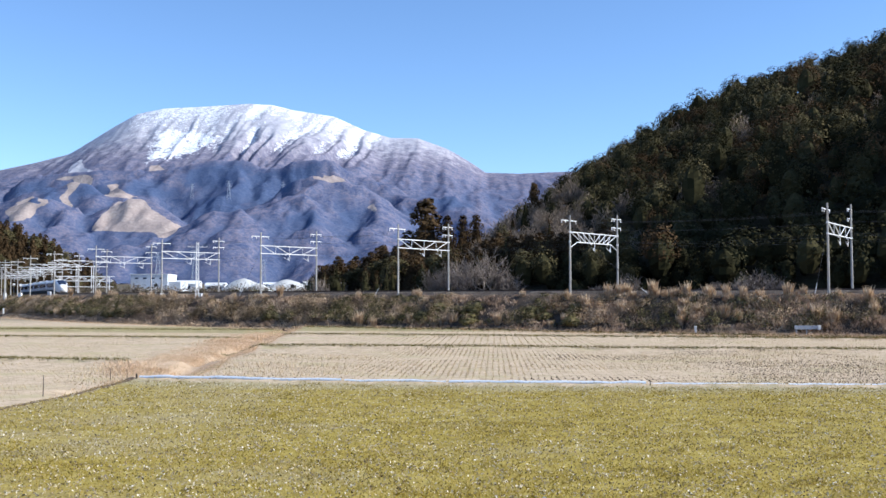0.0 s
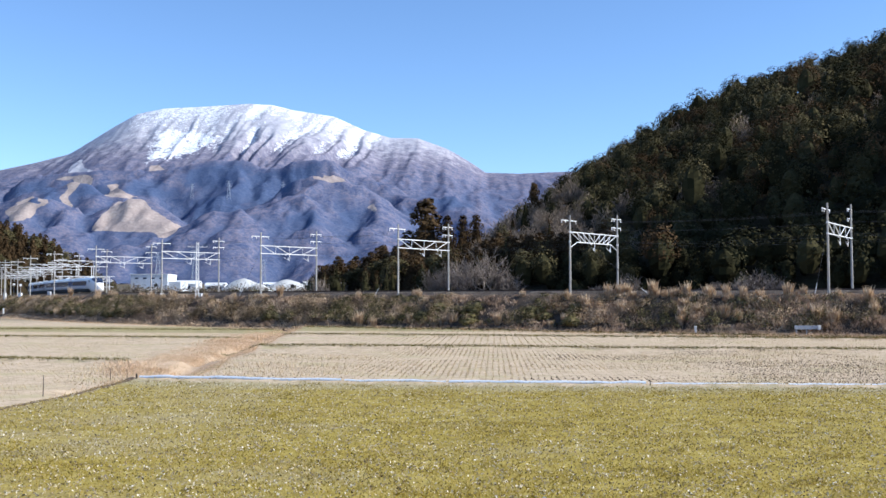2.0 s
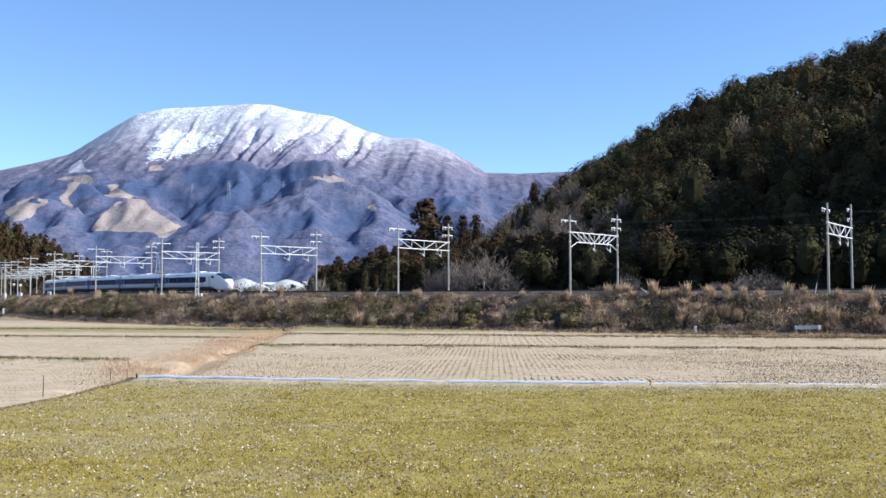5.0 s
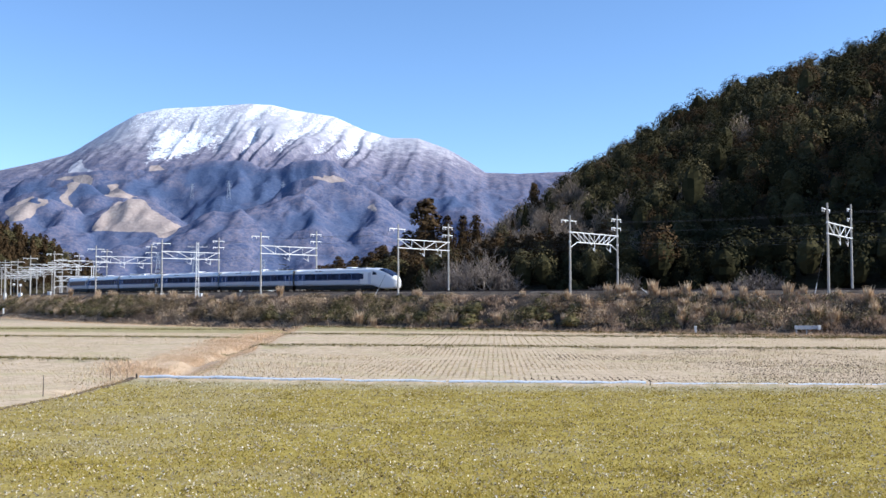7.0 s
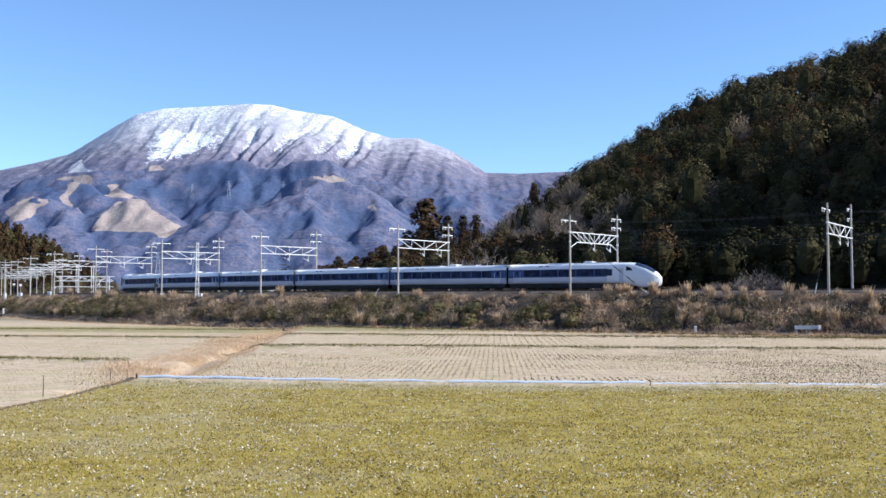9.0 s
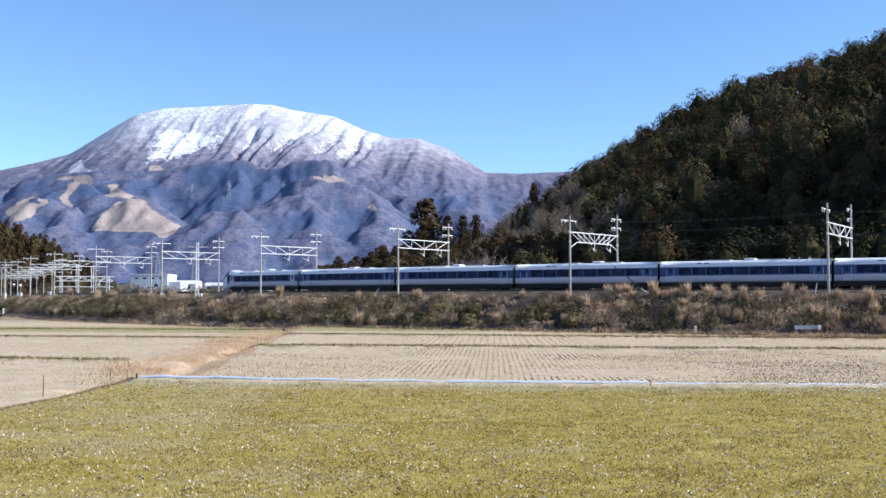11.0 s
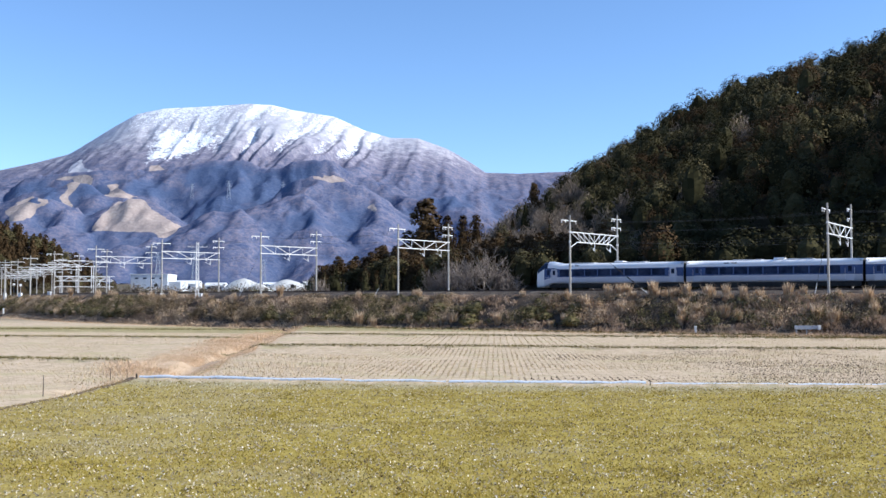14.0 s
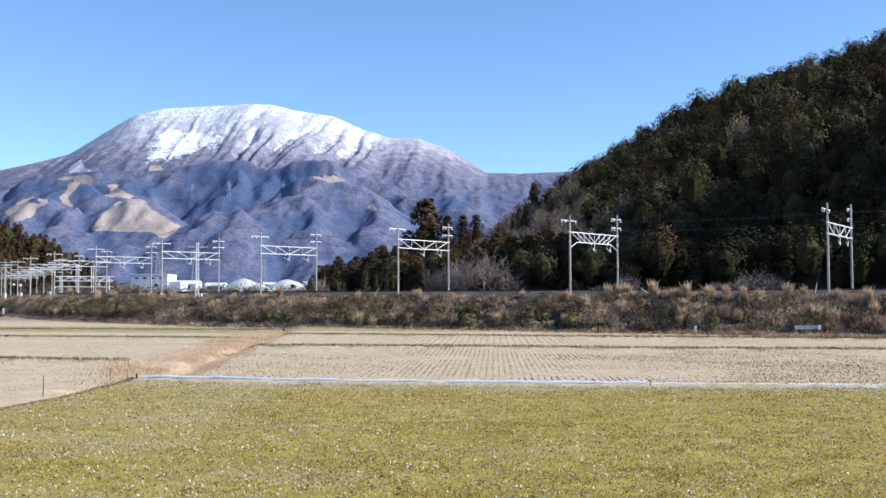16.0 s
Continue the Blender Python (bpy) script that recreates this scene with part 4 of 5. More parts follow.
def clumped(rng, centre, out, rad, n, size):
    """Leaf faces over small domes that bulge outwards from a crown."""
    i = rng.integers(0, len(centre), n)
    d = rng.normal(size=(n, 3)) + out[i] * 0.9
    d /= np.linalg.norm(d, axis=1)[:, None]
    c = centre[i] + d * (rad[i] * rng.uniform(0.5, 1.0, n) ** 0.5)[:, None] * (1, 1, 0.8)
    return cards(rng, c, size, 0.8, d + out[i] * 0.5 + (0, 0, 0.2))


def conifer_cards(rng, h, r, n, size):
    k = 96
    t = (np.arange(k) + rng.uniform(0, 1, k)) / k * 0.97
    a = rng.uniform(0, 2 * np.pi, k)
    rad = r * (1 - t) ** 0.8 * rng.uniform(0.45, 0.82, k)
    c = np.stack([rad * np.cos(a), rad * np.sin(a), h * (0.08 + 0.9 * t) - 0.2 * rad], 1)
    out = np.stack([np.cos(a) * 0.8, np.sin(a) * 0.8, np.full(k, 0.5)], 1)
    return np.concatenate([core(rng, r * 0.5, h * 0.78, 0.06 * h, True), clumped(rng, c, out, r * (0.36 - 0.2 * t), n, size)])


def broad_cards(rng, h, r, n, size):
    k = int(rng.integers(26, 34))
    u = rng.uniform(-0.35, 1, k)
    a = rng.uniform(0, 2 * np.pi, k)
    w = np.sqrt(np.clip(1 - u * u, 0, 1))
    out = np.stack([w * np.cos(a), w * np.sin(a), u], 1)
    f_ = rng.uniform(0.62, 0.8, k)[:, None]
    c = out * f_ * (r * 0.85, r * 0.85, 0.4 * h) + (0, 0, 0.58 * h)
    return np.concatenate([core(rng, r * 0.52, 0.52 * h, 0.26 * h), clumped(rng, c, out, r * rng.uniform(0.3, 0.42, k), n, size)])


def core(rng, rx, rz, z0, cone=False):
    """The dense inside of a crown, a lumpy dome."""
    rows = []
    for k in range(7):
        t = k / 6
        w = (1 - t) ** 0.8 + 0.03 if cone else math.sin(math.pi * (0.12 + 0.86 * t)) ** 0.7
        a = np.arange(9) / 9 * 2 * np.pi
        q = rx * w * rng.uniform(0.82, 1.12, 9)
        rows.append(np.stack([q * np.cos(a), q * np.sin(a), z0 + rz * t + rng.normal(size=9) * 0.05 * rz * (0 < k < 6)], 1))
    v = np.stack(rows)
    w = np.roll(v, -1, axis=1)
    return np.stack([v[:-1], w[:-1], w[1:], v[1:]], 2).reshape(-1, 4, 3)


def shrub_lumps(rng, r, h, k=16):
    """Centres, outward directions and radii of the lumps of a shrub."""
    u, a = rng.uniform(0, 1, k), rng.uniform(0, 2 * np.pi, k)
    w = np.sqrt(1 - u * u)
    out = np.stack([w * np.cos(a), w * np.sin(a), u], 1)
    return out * 0.75 * (r, r, h), out, r * rng.uniform(0.22, 0.4, k)


def twig_cards(rng, h, r, n):
    """The fuzz of a leafless crown: thin twigs that fan up and out."""
    d = rng.normal(size=(n, 3))
    d /= np.linalg.norm(d, axis=1)[:, None]
    d[:, 2] = np.abs(d[:, 2])
    c = d * (r, r, 0.6 * h) * rng.uniform(0.25, 0.9, (n, 1)) + (0, 0, 0.3 * h)
    return blades(rng, c, np.full(n, h * 0.11), 0.007 * h, 0.9)


def quads_mesh(name, quads, mats, index=None):
    q = np.concatenate(quads) if isinstance(quads, list) else quads
    return mesh_np(name, q.reshape(-1, 3), np.arange(len(q) * 4).reshape(-1, 4), mats, index=index)


def blades(rng, base, height, width, lean=0.5):
    """Grass blades: one bent, tapering face each."""
    n = len(base)
    a = rng.uniform(0, 2 * np.pi, n)
    d = np.stack([np.cos(a), np.sin(a), np.zeros(n)], 1)
    e = np.stack([-np.sin(a), np.cos(a), np.zeros(n)], 1)
    b2 = rng.uniform(0, 2 * np.pi, n)
    l = np.stack([np.cos(b2), np.sin(b2), np.zeros(n)], 1) * (lean * rng.uniform(0.1, 1, n))[:, None]
    h = (height * rng.uniform(0.55, 1.15, n))[:, None]
    w = (width * rng.uniform(0.6, 1.2, n))[:, None]
    up = np.array((0, 0, 1.0))
    mid = base + (up * 0.6 + l * 0.35) * h
    tip = base + (up * 0.95 + l) * h
    return np.stack([base - e * w * 0.5, base + e * w * 0.5, mid + e * w * 0.4, tip], 1)


def on_ground(x, y):
    return np.column_stack([x, y, ground_z(x, y) - 0.01])


def bank_z(o):
    return np.interp(o, [7.4, 8.9, 9.6, 10.8, 12.2, 13.6, 14.8, 16.2, 18.0], [4.32, 4.25, 3.95, 3.1, 2.1, 1.1, 0.3, -0.25, -0.9])


def trunk(name, h, r0, r1, parent, mat, z0=-0.5):
    bm = bmesh.new()
    rod(bm, (0, 0, z0), (0, 0, h), r0, r1, 7)
    return part(name, bm, mat, parent)


def tree(kind, h, r, n, size, leaf, seed):
    """A tree of its own with a trunk and a crown of leaf clumps."""
    rng = np.random.default_rng(seed)
    t = new({"conifer": "cedar_tree", "broad": "evergreen_tree"}[kind])
    trunk("trunk", h * 0.85, 0.02 * h, 0.05, t, BARK)
    q = conifer_cards(rng, h, r, n, size) if kind == "conifer" else broad_cards(rng, h, r, n, size)
    part("crown", quads_mesh("crown", q, LEAF[leaf]), None, t)
    return t


# forest on the hill
rng = np.random.default_rng(4)
templates = []
for k in range(5):
    templates.append(("c", conifer_cards(rng, 12 + 2.5 * rng.random(), 2.5 + 0.6 * rng.random(), 480, 0.26)))
for k in range(8):
    templates.append(("b", broad_cards(rng, 10 + 2.5 * rng.random(), 2.8 + 0.9 * rng.random(), 640, 0.26)))
for k in range(4):
    templates.append(("t", twig_cards(rng, 9 + 2 * rng.random(), 2.6 + 0.6 * rng.random(), 420)))
for k in range(3):
    templates.append(("s", broad_cards(rng, 8 + 2 * rng.random(), 3.2, 240, 0.34)))
POOLS = {key: [i for i, (c, _) in enumerate(templates) if c == key] for key in "cbts"}
quads, index, tones = [], [], []
step_x = 5.1


def stand_tree(key, x, y, sc, tone_):
    z = float(hill_z(np.array([x]), np.array([y]))[0])
    q = templates[POOLS[key][rng.integers(len(POOLS[key]))]][1]
    a = rng.uniform(0, 6.28)
    rot = np.array([[np.cos(a), -np.sin(a), 0], [np.sin(a), np.cos(a), 0], [0, 0, 1]])
    quads.append((q @ rot.T) * (sc * rng.uniform(0.85, 1.15), sc, sc * rng.uniform(0.75, 1.05)) + (x, y, z - 0.6))
    # inner core faces always take the dark leaves, painting the crown's inner shade
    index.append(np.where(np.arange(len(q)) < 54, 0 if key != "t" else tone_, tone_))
    tones.append(np.full(4 * len(q), rng.random()))


for gx_ in np.arange(-34, 200, step_x):
    for gy_ in np.arange(112, 345, step_x):
        x, y = gx_ + rng.uniform(-2, 2), gy_ + rng.uniform(-2, 2)
        foot = np.interp(x, [-60, -12, 4, 20, 37, 54, 88, 200], [215, 172, 160, 149, 138, 128, 107, 60])
        if y < foot + 3 or x < -0.12 * y or x > 0.475 * y + 8 or y > np.interp(x, [-20, 20, 50], [262, 300, 330]):
            continue
        size_ = rng.uniform(0.75, 1.25) * np.interp(x, [-10, 10, 30, 45], [0.55, 0.7, 0.85, 0.95])
        # low right-hand trees get only the darkest leaves, painting the slope's shade
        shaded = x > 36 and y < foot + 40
        p_ = rng.random()
        if x < 40 and y > foot + 22 and rng.random() < np.interp(x, [0, 22, 40], [0.8, 0.8, 0.15]):
            stand_tree("t", x, y, size_, 3)
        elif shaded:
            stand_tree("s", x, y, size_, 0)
        elif rng.random() < (0.55 if x < 22 else 0.0):
            stand_tree("c", x, y, size_, 2 if p_ < 0.45 else 0 if p_ < 0.75 else 1)
        elif p_ < 0.05:
            stand_tree("t", x, y, size_, 3)
        else:
            stand_tree("b", x, y, size_, 0 if p_ < 0.35 else 1 if p_ < 0.8 else 2)
# undergrowth along the foot of the slope, darkest leaves only to paint its shade
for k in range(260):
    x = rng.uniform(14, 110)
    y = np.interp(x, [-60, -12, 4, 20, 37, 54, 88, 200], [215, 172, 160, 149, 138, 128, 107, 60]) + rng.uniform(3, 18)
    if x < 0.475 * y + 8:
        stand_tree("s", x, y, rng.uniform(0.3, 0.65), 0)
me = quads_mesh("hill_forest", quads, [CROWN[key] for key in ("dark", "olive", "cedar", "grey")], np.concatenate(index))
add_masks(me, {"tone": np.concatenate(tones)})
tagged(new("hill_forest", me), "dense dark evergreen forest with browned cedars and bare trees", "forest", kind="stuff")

# cedars along the foot of the hill, each a thing
cedars = [tree("conifer", 12, 3.0, 1500, 0.27, "cedar", 11), tree("conifer", 10.5, 3.3, 1500, 0.24, "cedar", 12), tree("conifer", 13, 3.4, 3400, 0.28, "cedar", 13), tree("broad", 9, 3.4, 1400, 0.26, "olive", 14), tree("conifer", 12, 3.0, 260, 0.6, "cedar", 15), tree("broad", 9, 3.4, 240, 0.55, "olive", 16)]
for c in cedars[:3] + cedars[4:5]:
    tagged(c, "tall browned cedar tree at the edge of the wood", "tree", "cedars at the foot of the hill")
for c in (cedars[3], cedars[5]):
    tagged(c, "rounded olive-green evergreen tree at the wood's edge", "tree", "cedars at the foot of the hill")
first = [True] * 6
rnd = random.Random(21)


def plant(i, x, y, z, sc, sq=1.0):
    m_ = Matrix.Translation((x, y, z)) @ Matrix.Rotation(rnd.uniform(0, 6.28), 4, "Z")
    if first[i]:
        first[i], ob = False, cedars[i]
        ob.matrix_basis = m_
    else:
        ob = copy_thing(cedars[i], m_)
    ob.scale = (sc * sq, sc * sq, sc)
    return ob


for x, y, i, sc in ((-4.0, 238, 2, 1.5), (23.6, 262, 2, 0.85), (1, 236, 0, 1.15), (4.5, 232, 0, 1.05), (7.8, 236, 1, 1.1)):
    plant(i, x, y, float(hill_z(np.array([x]), np.array([y]))[0]) - 0.4, sc, 1.75 if i == 2 and sc > 1.3 else 1.2)
for k in range(150):
    x = (-29 + 58 * k / 119 if k < 120 else rnd.uniform(-28, -8)) + rnd.uniform(-1.2, 1.2)
    y = np.interp(x, [-30, -12, 4, 20, 30], [226, 196, 180, 168, 158]) + rnd.uniform(-4, 16)
    h = np.interp(x, [-30, -26, -14, -10, 0, 30], [0.55, 0.72, 0.78, 0.8, 0.82, 0.72])
    plant(rnd.choice((0, 1, 1, 1, 3, 3)), x, y, float(hill_z(np.array([x]), np.array([y]))[0]) - 0.4, h * rnd.uniform(0.75, 1.1), 1.5)

# the wooded knoll where the line comes from
kx, ky = np.meshgrid(np.linspace(-400, -205, 40), np.linspace(570, 740, 40))
kd = np.hypot((kx + 300) / 88, (ky - 655) / 75)
kz = 2 + 42 * np.clip(1 - kd ** 1.6, -0.3, 1)
ki = np.arange(kx.size).reshape(kx.shape)
tagged(new("knoll", mesh_np("knoll", np.stack([kx, ky, kz], -1).reshape(-1, 3), np.stack([ki[:-1, :-1], ki[:-1, 1:], ki[1:, 1:], ki[1:, :-1]], -1).reshape(-1, 4), M["forest_floor"], smooth=True)), "low wooded knoll beside the line", "knoll", kind="structure")
for k in range(230):
    while True:
        x, y = rnd.uniform(-330, -214), rnd.uniform(580, 672)
        d = math.hypot((x + 300) / 88, (y - 655) / 75)
        if d < 0.98:
            break
    plant(rnd.choice((4, 4, 4, 5)), x, y, 2 + 42 * (1 - d ** 1.6) - 0.4, rnd.uniform(0.9, 1.35), 1.35)


def bare_quads(seed, h, spread=0.55, levels=4, r=0.09, stems=3):
    """Tapering branches that fork, as three-sided rods."""
    rr = random.Random(seed)
    segs = []

    def grow(p, d, ln, rad, lev):
        q = p
        for _ in range(2):
            d = (d + Vector((rr.uniform(-1, 1), rr.uniform(-1, 1), rr.uniform(-0.2, 0.5))) * 0.16).normalized()
            nq = q + d * ln * 0.5
            segs.append((q, nq, rad, rad * 0.75))
            q, rad = nq, rad * 0.75
            if lev:
                for _k in range(2):
                    nd = (d + Vector((rr.uniform(-1, 1), rr.uniform(-1, 1), rr.uniform(-0.3, 0.7))) * spread * 1.3).normalized()
                    grow(q, nd, ln * rr.uniform(0.55, 0.78), rad * 0.7, lev - 1)

    for _ in range(stems):
        grow(Vector((rr.uniform(-0.3, 0.3), rr.uniform(-0.3, 0.3), -0.2)), Vector((rr.uniform(-0.5, 0.5), rr.uniform(-0.5, 0.5), 1)).normalized(), h * 0.4, r, levels)
    out = []
    for a, c, ra, rb in segs:
        d = (c - a).normalized()
        u = d.orthogonal().normalized()
        w = d.cross(u)
        ra, rb = max(ra, 0.02), max(rb, 0.014)
        ring = [(u * math.cos(t) + w * math.sin(t)) for t in (0, 2.094, 4.189)]
        for j in range(3):
            e, g = ring[j], ring[(j + 1) % 3]
            out.append([a + e * ra, a + g * ra, c + g * rb, c + e * rb])
    return np.array([[list(p) for p in q] for q in out])


bare = []
for k, (h, stems, lev) in enumerate(((6.2, 3, 3), (5.2, 4, 3), (3.4, 4, 3))):
    ob = new("bare_tree", quads_mesh("bare_tree", [bare_quads(31 + k, h, 0.85, lev, 0.1, stems), twig_cards(np.random.default_rng(61 + k), h, h * 0.5, 200) * (1, 1, 0.9)], TWIG))
    tagged(ob, "leafless pale grey shrubby tree beside the track", "tree", "bare trees behind the railway")
    bare.append(ob)
used = [False] * 3
for x, y, i, sc in ((7.2, 158, 0, 1.45), (3.5, 160, 1, 1.45), (0.6, 162, 1, 1.2), (-1.5, 163, 1, 1.1), (5.2, 161, 0, 1.35), (2.2, 164, 0, 1.3), (8.6, 161, 1, 1.2), (10.8, 158, 2, 1.6), (-24.5, 198, 1, 0.95), (-22.5, 196, 2, 1.3), (-20.6, 195, 2, 1.2), (-19.4, 193, 1, 0.8),
                    (26.0, 141, 2, 1.3), (40.6, 134, 2, 1.45), (38.6, 133, 2, 1.1), (36.0, 133, 2, 0.9), (43.0, 132, 2, 1.2), (21.5, 145, 2, 0.8), (33.8, 133, 2, 0.6)):
    m_ = Matrix.Translation((x, y, 3.4)) @ Matrix.Rotation(rnd.uniform(0, 6.28), 4, "Z")
    ob = copy_thing(bare[i], m_) if used[i] else bare[i]
    ob.matrix_basis = m_
    used[i] = True
    ob.scale = (sc * 0.95, sc * 0.95, sc)

# shrubs and weeds over the bank
rng = np.random.default_rng(8)
n = 3000
s = -72 + 330 * rng.uniform(0, 1, n) ** 1.15
o = rng.uniform(9.2, 14.6, n)
x, y, _ = track(s, o)
dense = fbm(s * 0.09, o * 0.12, 3, 91)
sel = (dense > 0.37) & ((s > -18) | (rng.uniform(0, 1, n) < 0.5))
quads, index = [], []
for xx, yy, oo in zip(x[sel], y[sel], o[sel]):
    k = 100
    rad, hh = rng.uniform(0.6, 1.6), rng.uniform(0.5, 1.15) * np.interp(oo, [9.2, 12.0], [0.45, 1.6])
    d = rng.normal(size=(k, 3))
    d /= np.linalg.norm(d, axis=1)[:, None]
    d[:, 2] = np.abs(d[:, 2])
    c = np.array((xx, yy, bank_z(oo) + 0.05)) + d * (rad, rad, hh) * rng.uniform(0.55, 1, (k, 1))
    quads.append(cards(rng, c, 0.12, 0.9, d + (0, 0, 0.3)))
    green_ = float(vnoise(np.array([xx * 0.09]), np.array([yy * 0.09]), 63)[0]) > 0.6
    index.append(np.full(k, 1 if green_ and rng.random() < 0.6 else 0))
for k in range(170):
    ss, oo = -24 + 190 * rng.uniform() ** 1.3, rng.uniform(11.6, 14.4)
    if fbm(np.array([ss * 0.06]), np.array([0.3]), 3, 37)[0] < 0.5:
        continue
    xx, yy, _ = track(ss, oo)
    rad, hh = rng.uniform(0.8, 1.7), rng.uniform(1.0, 1.9)
    q = np.concatenate([core(rng, rad * 0.6, hh * 0.65, 0.0), clumped(rng, *shrub_lumps(rng, rad, hh), 300, 0.12)]) + (float(xx), float(yy), float(bank_z(oo)) - 0.1)
    quads.append(q)
    index.append(np.full(len(q), 1))
tagged(new("bank_shrubs", quads_mesh("bank_shrubs", quads, [LEAF["bush"], LEAF["shrub"]], np.concatenate(index))), "low olive and brown shrubs covering the railway bank", "shrubs", kind="stuff")
n = 200000
s = -80 + 350 * rng.uniform(0, 1, n) ** 1.7
o = rng.uniform(8.0, 16.4, n)
x, y, _ = track(s, o)
patch = fbm(s * 0.38, o * 0.6, 3, 95)
hgt = (0.2 + 1.3 * patch ** 1.6) * np.where(o > 14.6, 0.7, np.interp(o, [9.2, 10.6], [0.35, 1.0]))
keepm = (rng.uniform(0, 1, n) < np.where(o > 14.4, 0.9, 0.08 + smooth01(patch, 0.42, 0.62))) & (o > 9.0)
base = np.column_stack([x, y, bank_z(o) - 0.05])[keepm]
tagged(new("bank_weeds", quads_mesh("bank_weeds", blades(rng, base, 0.85 * hgt[keepm], 0.022, 0.9), LEAF["dead"])), "dead brown and straw-coloured weeds on the railway bank", "weeds", kind="stuff")


def pampas(seed, n=400, h=1.5, spread=0.5):
    r_ = np.random.default_rng(seed)
    a, q = r_.uniform(0, 6.28, n), spread * np.sqrt(r_.uniform(0, 1, n))
    base = np.column_stack([q * np.cos(a), q * np.sin(a), np.full(n, -0.1)])
    bl = blades(r_, base, h * r_.uniform(0.3, 1.15, n), 0.015, 0.42)
    plume = cards(r_, bl[: n // 6, 3] + r_.normal(size=(n // 6, 3)) * 0.05, 0.07, 1)
    return new("pampas_grass", quads_mesh("pampas_grass", [bl, plume], LEAF["pampas"]))


tufts = [pampas(41), pampas(42, 320, 1.2, 0.65), pampas(43, 420, 1.7, 0.4)]
for q in tufts:
    tagged(q, "tall tuft of bleached dry pampas grass on the bank", "grass tuft", "pampas tufts on the bank")
used = [False] * 3
for k in range(110):
    if k < 62:
        s, o = rnd.uniform(-66, -22), rnd.choice((rnd.uniform(9.0, 10.6), rnd.uniform(9.2, 14.0)))
    elif k < 80:
        s, o = rnd.uniform(-26, 60), rnd.uniform(13.6, 15.8)
    elif k < 96:
        s, o = rnd.uniform(-22, 110), rnd.uniform(9.0, 10.4)
    else:
        s, o = rnd.uniform(20, 120), rnd.uniform(9, 15)
    x, y, _ = track(s, o)
    i = rnd.randrange(3)
    m_ = Matrix.Translation((x, y, float(bank_z(o)))) @ Matrix.Rotation(rnd.uniform(0, 6.28), 4, "Z")
    ob = copy_thing(tufts[i], m_) if used[i] else tufts[i]
    ob.matrix_basis = m_
    used[i] = True
    sc = rnd.uniform(0.6, 1.15)
    ob.scale = (sc * 0.8, sc * 0.8, sc)

# dry grass between the bank and the fields
n = 30000
s = -80 + 300 * rng.uniform(0, 1, n) ** 1.5
o = rng.uniform(14.9, 18.6, n)
x, y, _ = track(s, o)
base = np.column_stack([x, y, np.maximum(bank_z(o), ground_z(x, y)) - 0.03])
tagged(new("toe_grass", quads_mesh("toe_grass", blades(rng, base, 0.1 + 0.45 * fbm(s * 0.3, o * 0.8, 3, 97) * smooth01(18.8 - o, 0, 2.5), 0.05, 1.6), LEAF["rust"])), "strip of pale dry grass at the foot of the bank", "grass", kind="stuff")

# the rust-coloured strip along the ditch
n = 75000
y = 34 + 128 * rng.uniform(0, 1, n) ** 1.3
w = strip_width(y)
x = field_edge(y) - 0.2 - w * rng.beta(1.2, 2.3, n)
hh = 0.22 * smooth01(y, 40, 62) + 0.07
hh = hh * (0.15 + 1.6 * fbm(x * 0.35, y * 0.2, 3, 15) ** 1.5)
tagged(new("ditch_grass", quads_mesh("ditch_grass", blades(rng, on_ground(x, y), hh, 0.014, 0.7), LEAF["rust"])), "rust-coloured dry grass along the ditch between the fields", "grass", kind="stuff")


# short grass and bleached straw of the near field
def scatter(n, y0, y1, power=1.0):
    y = y0 + (49.0 - y0) * rng.uniform(0, 1, n) ** power
    x = rng.uniform(-0.47, 0.47, n) * y
    ok = (x > field_edge(y) - 0.3) & (y < sheet_line(x) + (y1 - 47.2))
    return x[ok], y[ok]


x, y = scatter(165000, 17.5, 47.4, 1.0)
pt = fbm(x * 0.35, y * 0.35, 4, 19)
ok = rng.uniform(0, 1, len(x)) < 0.15 + 1.1 * pt - 0.3 * smooth01(-x, 0, 10)
x, y = x[ok], y[ok]
tagged(new("field_grass", quads_mesh("field_grass", blades(rng, on_ground(x, y), 0.03 + 0.07 * fbm(x * 0.8, y * 0.8, 3, 23), 0.022, 1.3), LEAF["lawn"])), "short yellow-green grass and moss of the near field", "grass", kind="stuff")
x, y = scatter(4600, 17.5, 47.2)
quads = []
k = 5
cx, cy = np.repeat(x, k), np.repeat(y, k)
cx, cy = cx + rng.normal(size=len(cx)) * 0.035, cy + rng.normal(size=len(cy)) * 0.03
big_ = np.repeat(rng.uniform(0.03, 0.095, len(x)) * (0.5 + fbm(x * 0.2, y * 0.2, 2, 27)), k)
quads.append(blades(rng, on_ground(cx, cy), big_ * 0.7, 0.02, 1.4))
x, y = scatter(21000, 17.5, 47.4)
flat = on_ground(x, y) + (0, 0, 0.03)
quads.append(cards(rng, flat, 0.042, 0.6))
tagged(new("straw_litter", quads_mesh("straw_litter", quads, LEAF["straw"])), "bleached straw and stubble strewn over the near field", "straw", kind="stuff")

# stubble rows of the harvested fields
sx, sy = [], []
